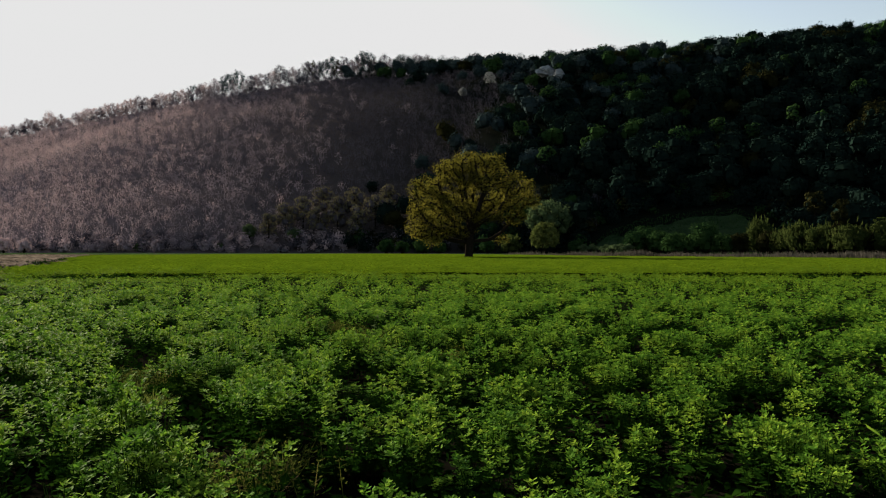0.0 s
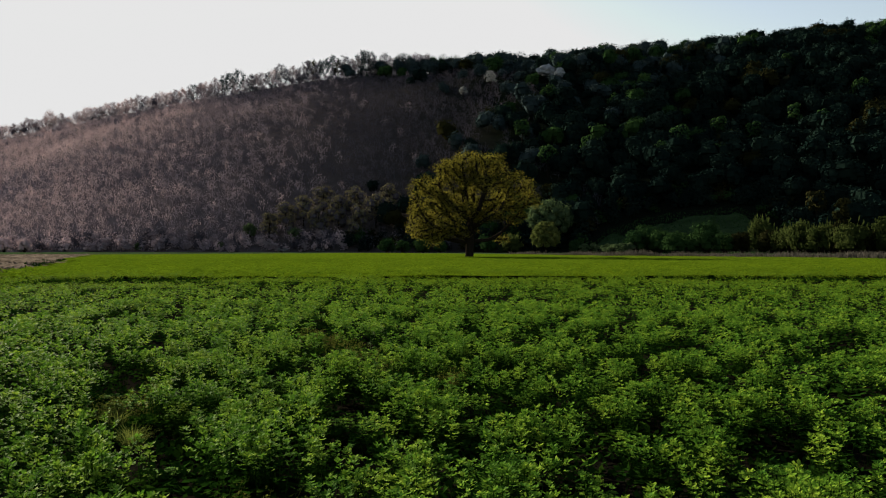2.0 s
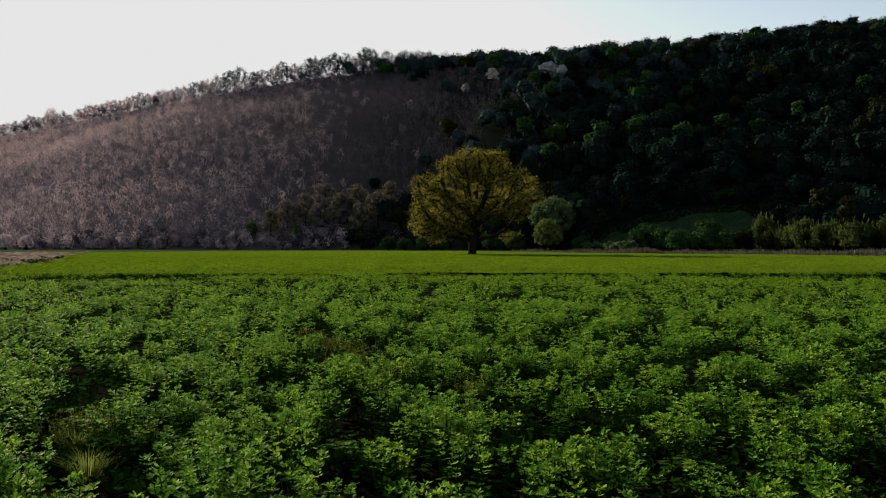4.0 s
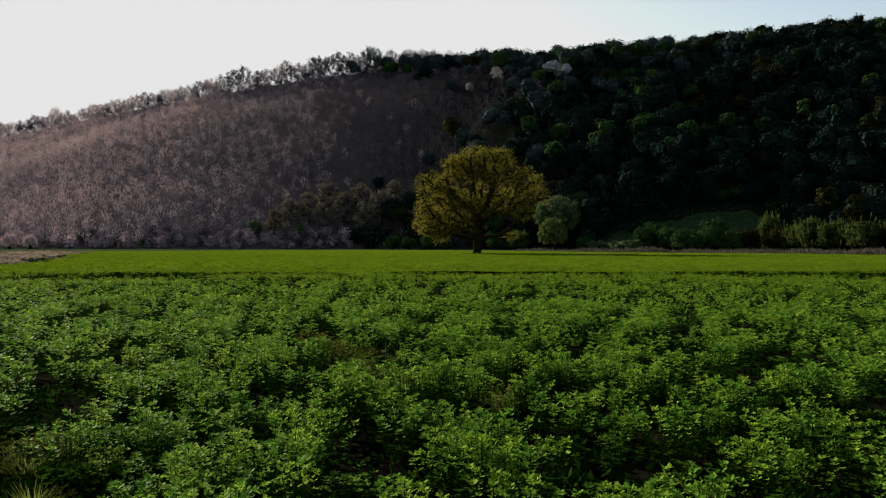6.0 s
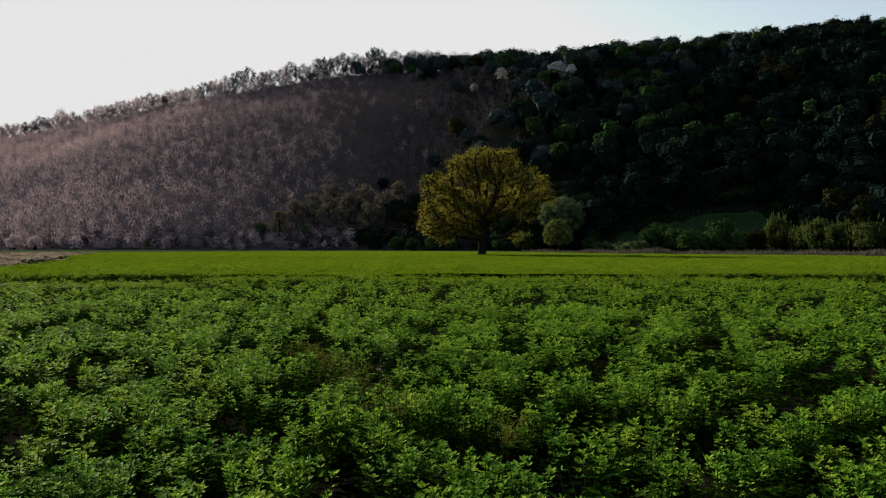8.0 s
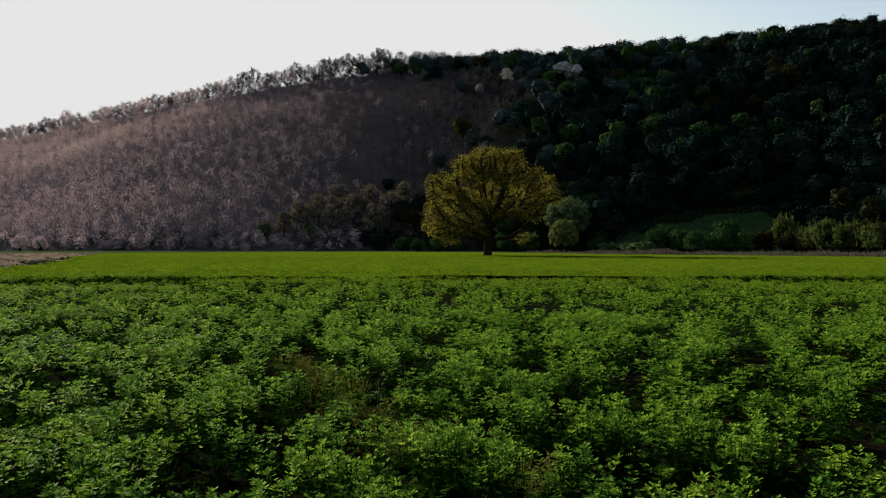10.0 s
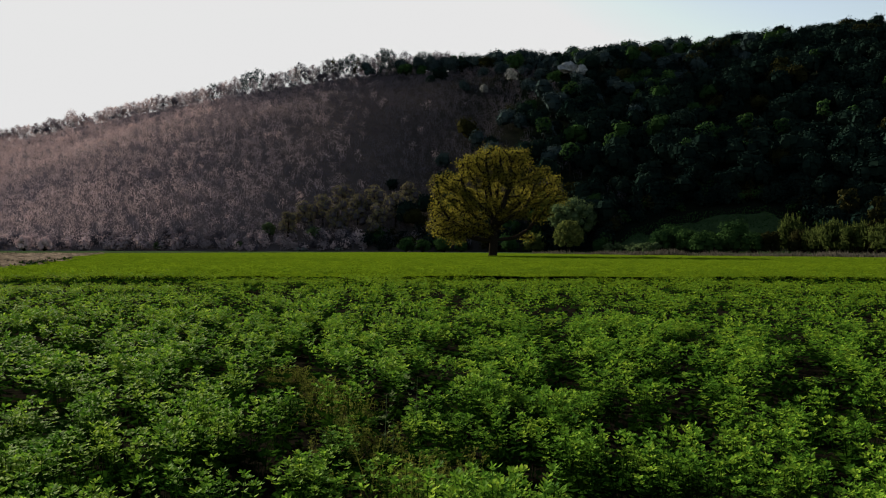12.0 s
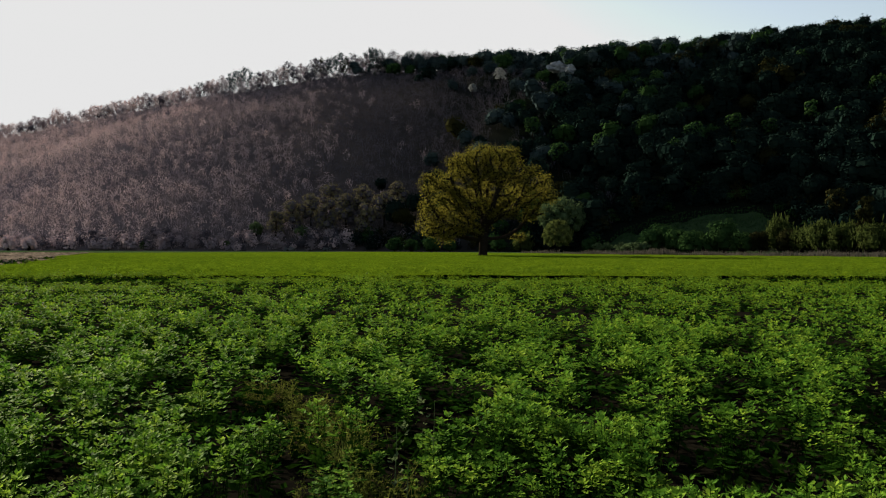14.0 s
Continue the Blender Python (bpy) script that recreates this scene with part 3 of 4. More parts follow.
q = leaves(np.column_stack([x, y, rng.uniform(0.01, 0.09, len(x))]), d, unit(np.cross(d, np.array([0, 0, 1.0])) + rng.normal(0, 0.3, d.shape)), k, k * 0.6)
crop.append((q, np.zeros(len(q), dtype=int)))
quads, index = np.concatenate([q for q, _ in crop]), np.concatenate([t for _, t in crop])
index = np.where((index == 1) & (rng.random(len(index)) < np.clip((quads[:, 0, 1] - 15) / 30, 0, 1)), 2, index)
field = new("alfalfa_crop", quad_mesh("alfalfa crop", quads, [CROP, CROP_TIP_LIT, CROP_FAR], index))
tagged(field, "dense knee-high green alfalfa growing across the field", "crop", kind="stuff")


# low dry weeds where the crop is sparse
pts = np.concatenate([np.column_stack([cx + rng.normal(0, rx * 0.5, 90), cy + rng.normal(0, ry * 0.5, 90), np.zeros(90)]) for cx, cy, rx, ry in SPARSE])
weed = [shoot(9, 3, 0.022, 0.24, 0.15, 5, True, 0.02)[0] for _ in range(8)]
q = scatter(weed, pts, rng.uniform(0, 6.28, len(pts)), np.column_stack([np.ones((len(pts), 2)), rng.uniform(0.35, 1.1, len(pts))]), rng.normal(0, 0.4, (len(pts), 2)))[0]
tagged(new("dry_weeds", quad_mesh("dry weeds", q, [WEED])), "low yellowish drying weeds in thin spots of the crop", "weeds", kind="stuff")
pts = np.concatenate([np.column_stack([cx + rng.normal(0, rx * 0.45, 140), cy + rng.normal(0, ry * 0.45, 140), rng.uniform(0.0, 0.12, 140)]) for cx, cy, rx, ry in SPARSE])
d = unit(np.column_stack([rng.normal(0, 1, (len(pts), 2)), rng.uniform(-0.1, 1.3, len(pts))]))
q = leaves(pts, d, unit(np.cross(d, rng.normal(0, 1, d.shape))), rng.uniform(0.04, 0.13, len(pts)), rng.uniform(0.003, 0.009, len(pts)))
tagged(new("dead_stems", quad_mesh("dead stems", q, [DEAD])), "brown dead stems and stubble in thin spots of the crop", "stubble", kind="stuff")


# ---- the lone oak ----
def oak(x, y):
    ob = new("oak_tree")
    ob.location = (x, y, 0)
    # the crown: rounded masses of leaf (place, half width, half height, fullness) round a bare heart
    masses = ((-1.2, -2.0, 16.0, 4.0, 2.6, 1.0), (2.9, -1.0, 16.9, 3.3, 1.9, 1.0), (-3.6, 0.5, 15.3, 3.1, 2.6, 1.0), (4.3, 1.5, 15.3, 2.9, 2.2, 0.9),
              (-6.7, -0.5, 11.9, 3.5, 3.0, 1.0), (-8.0, 0.5, 7.6, 2.9, 3.0, 1.0), (-6.8, -1.0, 4.2, 3.2, 2.1, 1.2), (-8.6, 0.0, 5.6, 2.4, 2.2, 1.0), (-4.2, -3.5, 9.4, 2.8, 2.4, 0.8),
              (-3.4, -2.5, 5.8, 2.8, 2.0, 0.8), (-2.4, -3.0, 12.6, 2.8, 2.0, 0.8), (1.6, -3.5, 13.2, 2.8, 2.0, 0.8), (8.6, 0.0, 12.3, 3.0, 2.8, 1.2),
              (5.6, -1.5, 12.9, 2.7, 2.0, 0.9), (9.9, 0.5, 10.2, 2.0, 1.7, 1.0), (6.6, -1.5, 9.7, 2.8, 1.4, 0.8), (3.6, -1.5, 6.9, 2.8, 1.8, 0.7),
              (7.0, 1.5, 4.0, 2.0, 1.8, 0.25), (8.0, 1.0, 7.8, 2.0, 1.5, 0.7), (0.2, -2.5, 8.4, 2.8, 2.0, 0.6), (-0.6, -1.5, 5.2, 2.6, 1.5, 0.6), (0.0, 5.0, 11.0, 4.4, 3.6, 0.6),
              (-4.0, 5.0, 9.0, 4.0, 3.4, 0.6), (4.0, 5.0, 9.6, 4.0, 2.8, 0.6))
    spray, size = [], []
    for mx, my, mz, wide, high, full in masses:
        mx, mz, wide, high = 1.045 * mx, 1.025 * mz, 1.08 * wide, 1.08 * high
        n = int(1.72 * full * wide * (wide + high) / 2)
        d = unit(rng.normal(0, 1, (n, 3))) * rng.random((n, 1)) ** 0.3
        spray.append(np.array([mx, my, mz]) + d * np.array([wide - 0.5, wide - 0.5, high - 0.45]))
        size.append(rng.uniform(0.75, 1.35, n))
    spray, size = np.concatenate(spray), np.concatenate(size)
    d = unit(rng.normal(0, 1, (len(spray) * 20, 3))) * rng.random((len(spray) * 20, 1)) ** 0.4
    seeds = np.repeat(spray, 20, 0) + d * np.repeat(size, 20)[:, None] * np.array([1.1, 1.1, 0.7])
    seeds = seeds[seeds[:, 2] > 1.7]
    nodes, par = grow(seeds, np.zeros(3), np.array([0.2, 0, 4.2]), 0.6, 5.5, 0.75)
    chains, tips, rad = limbs(nodes, par, 0.034, 3.5)
    k = 0.66 / rad[len(chains[0]) // 40 + 1]
    chains = [[(p, max(r * k * 1.1, 0.06)) for p, r in c] for c in chains]
    chains[0][0] = (chains[0][0][0], chains[0][0][1] * 1.5)
    stem = part("trunk", tubes("oak trunk", chains[:1], BARK, 12), ob, "thick dark trunk")
    for c in [c for c in chains[1:] if c[1][1] > 0.13]:
        part("limb", tubes("oak limb", [c], BARK, 7), stem)
    tagged(part("fine_branching", tubes("oak twigs", [c for c in chains[1:] if c[1][1] <= 0.13], BARK, 4), ob), kind="stuff")
    q = leaf_cloud(nodes[tips], 40, 0.36, 0.19, 0.14, 0.2)
    part("crown", quad_mesh("oak crown", q, [OAK]), ob, "young yellow-olive leaves in loose sprays")
    return tagged(ob, "broad lone oak with yellow-olive young leaves in the field", "tree")


rng = np.random.default_rng(11)
oak(4.6, 146)
rng = np.random.default_rng(12)


# ---- trees of the hill's crest ----
def crest_tree(high, radius, clear, mat, label):
    ob = new("tree")
    n = 230
    d = unit(rng.normal(0, 1, (n, 3))) * rng.random((n, 1)) ** 0.30
    wide = np.where(d[:, 2] < 0, 0.86, 1.0)[:, None]
    seeds = d * np.array([radius, radius, (high - clear) * 0.5]) * np.hstack([wide, wide, np.ones_like(wide)]) + np.array([0, 0, (high + clear) * 0.5])
    nodes, par = grow(seeds, np.array([0, 0, -1.0]), np.array([0.2, 0, clear + 1.5]), 1.1, 9.0, 1.7, 60)
    chains, tips, rad = limbs(nodes, par, 0.045, 2.4)
    stem = part("trunk", tubes("tree trunk", chains[:1], GREY_BARK, 5), ob)
    tagged(part("fine_branching", tubes("tree branches", chains[1:], GREY_BARK, 3), stem), kind="stuff")
    part("crown", quad_mesh("tree crown", leaf_cloud(nodes[tips], 8, 0.8, 1.0, 0.56), [mat]), ob)
    ob.location = (0, 0, -100)
    return tagged(ob, label, "tree", "trees along the crest")


kinds = [crest_tree(h, r, c, m, t) for h, r, c, m, t in (
    (19, 6.4, 2.5, W_TWIG, "tall budding tree with a rounded crown on the hill crest"), (22, 7.8, 3, W_BUD, "tall grey-green tree on the hill crest"),
    (17, 5.8, 2, W_MID_GLARE, "small sparse budding tree on the hill crest"), (20, 8.0, 2.5, W_OLIVE, "broad olive tree on the hill crest"),
    (18, 5.6, 2.5, W_TWIG, "slim bare tree on the hill crest"), (18, 6.4, 1.8, W_BARE_GLARE, "pale budding tree on the hill crest"),
    (16, 6.0, 1.5, W_BARE_GLARE, "low pale budding tree on the hill crest"))]
first = set(kinds)
a = -0.60
while a < -0.02:
    y = crest(a) + rng.choice([rng.uniform(-6, 4), rng.uniform(5, 15)])
    x = a * y
    # towards the left the crest takes the twig kinds paled for glare
    k = kinds[int(rng.choice([2, 2, 5, 6]) if a < -0.2 - 0.15 * rng.random() else rng.integers(0, 5))]
    s = rng.uniform(0.82, 1.15)
    tall = s * (0.96 + 0.18 * min(max((a + 0.42) / 0.24, 0), 1))
    m = pose(x, y, float(hill_z(x, y)), 0, 0, rng.uniform(0, 360)) @ Matrix.Diagonal((s, s, tall, 1))
    if k in first:
        first.discard(k)
        k.matrix_basis = m
    else:
        copy_thing(k, m).scale = (s, s, tall)
    a += rng.uniform(0.0056, 0.0096)

# ---- the wooded slope ----
def crown_proto(radius, high, per, blade, count=4, low=0.25, heart=0.35):
    """A rounded crown far off: a few big lumps with sprays of leaves lying on them."""
    at, rad = lobes(count, radius, high * low, high, radius * 0.62, 0.35)
    at = np.concatenate([at, [[0, 0, high - radius * 0.75]]])
    rad = np.append(rad, radius * 0.75)
    return np.concatenate([cores(at, rad, heart, 4 if heart > 0.5 else 3, 6, 0.06), lump_leaves(at, rad, per, blade, blade * 0.8, 0.9, 0.36, 0.76)])


rich = [crown_proto(7.4, 15, 40, 1.15, 3, heart=0.70) for _ in range(8)]


def bare_proto(radius, high, n):
    """A leafless tree far off: a fan of upright branches in a rounded haze of twigs and buds."""
    up = unit(np.column_stack([rng.normal(0, 0.30, (n, 2)), np.ones(n)]))
    at = np.column_stack([rng.normal(0, radius * 0.3, (n, 2)), rng.uniform(-1, high * 0.4, n)])
    w = rng.uniform(0, 6.28, n)
    side = unit(np.cross(up, np.column_stack([np.cos(w), np.sin(w), np.zeros(n)])))
    q = leaves(at, up, side, rng.uniform(0.3, 0.55, n) * high, rng.uniform(0.15, 0.32, n))
    c, r = lobes(4, radius, high * 0.25, high, radius * 0.55)
    return np.concatenate([q, lump_leaves(c, r, 14, 1.05, 0.28, 0.9, 0.9, 0.3)])


def slope_points(step, left, right):
    """Trees set out over the slope, with an uneven spacing."""
    gx, gy = np.meshgrid(np.arange(left, right, step), np.arange(240, 900, step))
    x, y = (gx + rng.uniform(-0.43, 0.43, gx.shape) * step).ravel(), (gy + rng.uniform(-0.43, 0.43, gx.shape) * step).ravel()
    a = x / y
    s = (y - foot(a)) / (crest(a) - foot(a))
    leafy = np.clip((a + 0.05 - 0.06 * fbm(x, y, 60, 77)) * 4.6 + 0.9 * np.clip((s - 0.86) * 6, 0, 1) * (a > -0.12), 0, 1)
    keep = ~((a > 0.17) & (a < 0.435) & (y < clearing_top(a) + 9)) & (abs(a) < 0.60) & (s > 0.0) & (s < 1.06) & ~((a < -0.03) & (s > 0.995))
    return x[keep], y[keep], s[keep], leafy[keep]


poor = [bare_proto(4.2, 9, 12) for _ in range(14)]
quads, index = [], []
x, y, s, leafy = slope_points(11.6, -120, 480)
k = leafy > rng.random(len(x))
x, y, s = x[k], y[k], s[k]
ra = np.arange(-0.10, 0.60, 0.0075)                     # a closed row along the crest
ry = crest(ra) + rng.uniform(-3, 3, len(ra))
top = [crown_proto(7.0, 14, 110, 0.58, 3) for _ in range(6)]
g_ = rng.uniform(0.75, 1.2, len(ra))
q, who = scatter(top, np.column_stack([ra * ry, ry, hill_z(ra * ry, ry) - 1.5]), rng.uniform(0, 6.28, len(ra)), np.column_stack([g_, g_, g_ * rng.uniform(1.05, 1.25, len(ra))]))
quads.append(q)
index.append(rng.choice([0, 1, 2, 5], len(ra), p=(0.15, 0.1, 0.05, 0.7))[who])
n = len(x)
g_ = rng.uniform(0.7, 1.3, n)
q, who = scatter(rich, np.column_stack([x, y, hill_z(x, y) - 1.5]), rng.uniform(0, 6.28, n), np.column_stack([g_, g_, g_ * rng.uniform(0.85, 1.2, n)]))
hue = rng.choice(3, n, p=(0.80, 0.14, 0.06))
# haze painted uphill with paler crowns, shade low on the right with near-black ones
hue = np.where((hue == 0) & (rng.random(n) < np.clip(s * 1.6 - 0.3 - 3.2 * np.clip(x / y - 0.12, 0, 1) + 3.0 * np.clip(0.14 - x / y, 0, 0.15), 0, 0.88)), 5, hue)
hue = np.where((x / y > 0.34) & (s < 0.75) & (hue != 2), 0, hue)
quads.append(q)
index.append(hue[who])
x, y, s, leafy = slope_points(6.6, -500, 130)
k = leafy < rng.random(len(x))
x, y, s = x[k], y[k], s[k]
n = len(x)
g_ = rng.uniform(0.86, 1.12, n) * np.where(s > 0.95, 0.45, 1.0)
q, who = scatter(poor, np.column_stack([x, y, hill_z(x, y) - 1.5]), rng.uniform(0, 6.28, n), np.column_stack([g_, g_, g_ * rng.uniform(0.85, 1.2, n)]))
# palest twigs at the left, darker rightwards: glare painted by bearing
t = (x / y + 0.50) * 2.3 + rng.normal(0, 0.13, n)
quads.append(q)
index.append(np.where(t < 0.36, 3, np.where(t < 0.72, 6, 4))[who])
skirt = [crown_proto(4.2, 8, 24, 0.95, 3, 0.0) for _ in range(6)]
row = rng.uniform(-0.60, 0.60, 460)
row = row[(row < 0.17) | (row > 0.425)]
y = foot(row) + rng.uniform(-2, 14, len(row))
edge = rng.uniform(0.17, 0.46, 150)                      # thickets above the open grass
row, y = np.concatenate([row, edge]), np.concatenate([y, clearing_top(edge) + rng.uniform(4, 26, 150)])
high_row = np.arange(-0.11, 0.60, 0.0055)               # undergrowth that closes the crest
row, y = np.concatenate([row, high_row]), np.concatenate([y, crest(high_row) + rng.uniform(-4, 4, len(high_row))])
g_ = rng.uniform(0.6, 1.25, len(row)) * np.where(y > crest(row) - 10, 1.25, 1.0)
q, who = scatter(skirt, np.column_stack([row * y, y, np.maximum(hill_z(row * y, y), 0) - np.where(y > crest(row) - 10, 4.2, 1.2)]), rng.uniform(0, 6.28, len(row)), np.column_stack([g_, g_, g_]))
quads.append(q)
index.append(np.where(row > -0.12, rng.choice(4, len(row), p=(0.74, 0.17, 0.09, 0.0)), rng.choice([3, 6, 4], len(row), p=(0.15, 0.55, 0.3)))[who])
thicket = [crown_proto(4.4, 9, 44, 0.8, 4, 0.0) for _ in range(5)]
row = np.arange(-0.60, -0.04, 0.0048)                   # undergrowth between the trunks of the crest
row = row[rng.random(len(row)) < 0.85]
y = crest(row) + rng.uniform(-5, 3, len(row))
g_ = rng.uniform(0.7, 1.15, len(row))
q, who = scatter(thicket, np.column_stack([row * y, y, hill_z(row * y, y) - 3.0]), rng.uniform(0, 6.28, len(row)), np.column_stack([g_, g_, g_ * rng.uniform(0.9, 1.5, len(row))]))
quads.append(q)
index.append(rng.choice([4, 6], len(row), p=(0.4, 0.6))[who])
woods = new("hill_woods", quad_mesh("hill woods", np.concatenate(quads), [W_DARK, W_GREEN, W_OLIVE, W_BARE_GLARE, W_TWIG, W_BUD, W_MID_GLARE], np.concatenate(index)))
tagged(woods, "dense spring woodland with rounded dark crowns covering the hill", "woods", kind="stuff")


# ---- bushes and trees along the foot of the hill ----
def bush(name, x, y, radius, high, mat, label, category="bush", count=10, per=90, blade=0.45, low=0.0):
    if x > 60:
        radius, high = radius * 1.2, high * 1.28
    ob = new(name)
    ob.location = (x, y, float(max(0.0, hill_z(x, y))))
    at, rad = lobes(count + 6, radius, low, high, min(radius, high * 0.6) * 0.45)
    stems = [[((0, 0, -0.2), 0.05 * radius), (tuple(p * np.array([0.5, 0.5, 0.6])), 0.03 * radius), (tuple(p), 0.01 * radius)] for p in at]
    part("stock", tubes("stock", stems, BARK, 5), ob)
    body = [cores(at, rad, 0.6), lump_leaves(at, rad, per, blade, blade * 0.6, 0.85, 0.3, 0.78)]
    if mat is SHRUB and category == "shrub":
        k = rng.integers(0, len(at), 420)               # upright young shoots
        up = unit(np.column_stack([rng.normal(0, 0.26, (420, 2)), np.ones(420)]))
        w = rng.uniform(0, 6.28, 420)
        base = at[k] + rng.normal(0, 0.5, (420, 3)) * rad[k][:, None]
        body.append(leaves(base, up, unit(np.cross(up, np.column_stack([np.cos(w), np.sin(w), np.zeros(420)]))), rng.uniform(0.10, 0.24, 420) * high, 0.4))
    part("crown", quad_mesh("bush crown", np.concatenate(body), [mat]), ob)
    return tagged(ob, label, category)


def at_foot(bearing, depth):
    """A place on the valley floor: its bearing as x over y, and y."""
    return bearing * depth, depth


def willow(x, y, radius, high, low, mat, label):
    """A willow: a short forked trunk under a broad cap of hanging lumps."""
    ob = new("willow_tree")
    ob.location = (x, y, 0)
    i = np.arange(54) + 0.5
    up = 1 - 2 * i / 54
    w = i * 2.39996
    d = np.column_stack([np.sqrt(1 - up ** 2) * np.cos(w), np.sqrt(1 - up ** 2) * np.sin(w), up])
    d = d[up > -0.75] * rng.uniform(0.86, 1.08, (int((up > -0.75).sum()), 1))
    at = d * np.array([radius * 0.80, radius * 0.80, (high - low) * 0.42]) + np.array([0, 0, (high + low) * 0.5])
    at = np.concatenate([at, [[0, 0, (high + low) * 0.5]]])
    rad = np.append(rng.uniform(0.17, 0.27, len(at) - 1), 0.5) * radius
    fork = [((0, 0, -0.2), 0.07 * radius), ((0.1, 0, low * 0.7 + 1), 0.055 * radius), ((0.2, 0.1, high * 0.55), 0.03 * radius)]
    stem = part("trunk", tubes("willow trunk", [fork], BARK, 8), ob)
    for p in at[::6]:
        part("limb", tubes("willow limb", [[((0.1, 0, low * 0.7 + 1), 0.035 * radius), (tuple(p * np.array([0.5, 0.5, 0.8])), 0.02 * radius), (tuple(p), 0.008 * radius)]], BARK, 5), stem)
    hang = lump_leaves(at, rad, 70, 0.75, 0.34, 1.05, 0.35, 0.75)
    hang[:, 2, 2] -= rng.uniform(0, 0.5, len(hang))
    part("crown", quad_mesh("willow crown", np.concatenate([cores(at, rad, 0.62, 4, 8), hang]), [mat]), ob)
    return tagged(ob, label, "tree")


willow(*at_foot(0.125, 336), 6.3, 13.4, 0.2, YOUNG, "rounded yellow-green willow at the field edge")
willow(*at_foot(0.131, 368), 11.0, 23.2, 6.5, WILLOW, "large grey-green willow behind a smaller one")

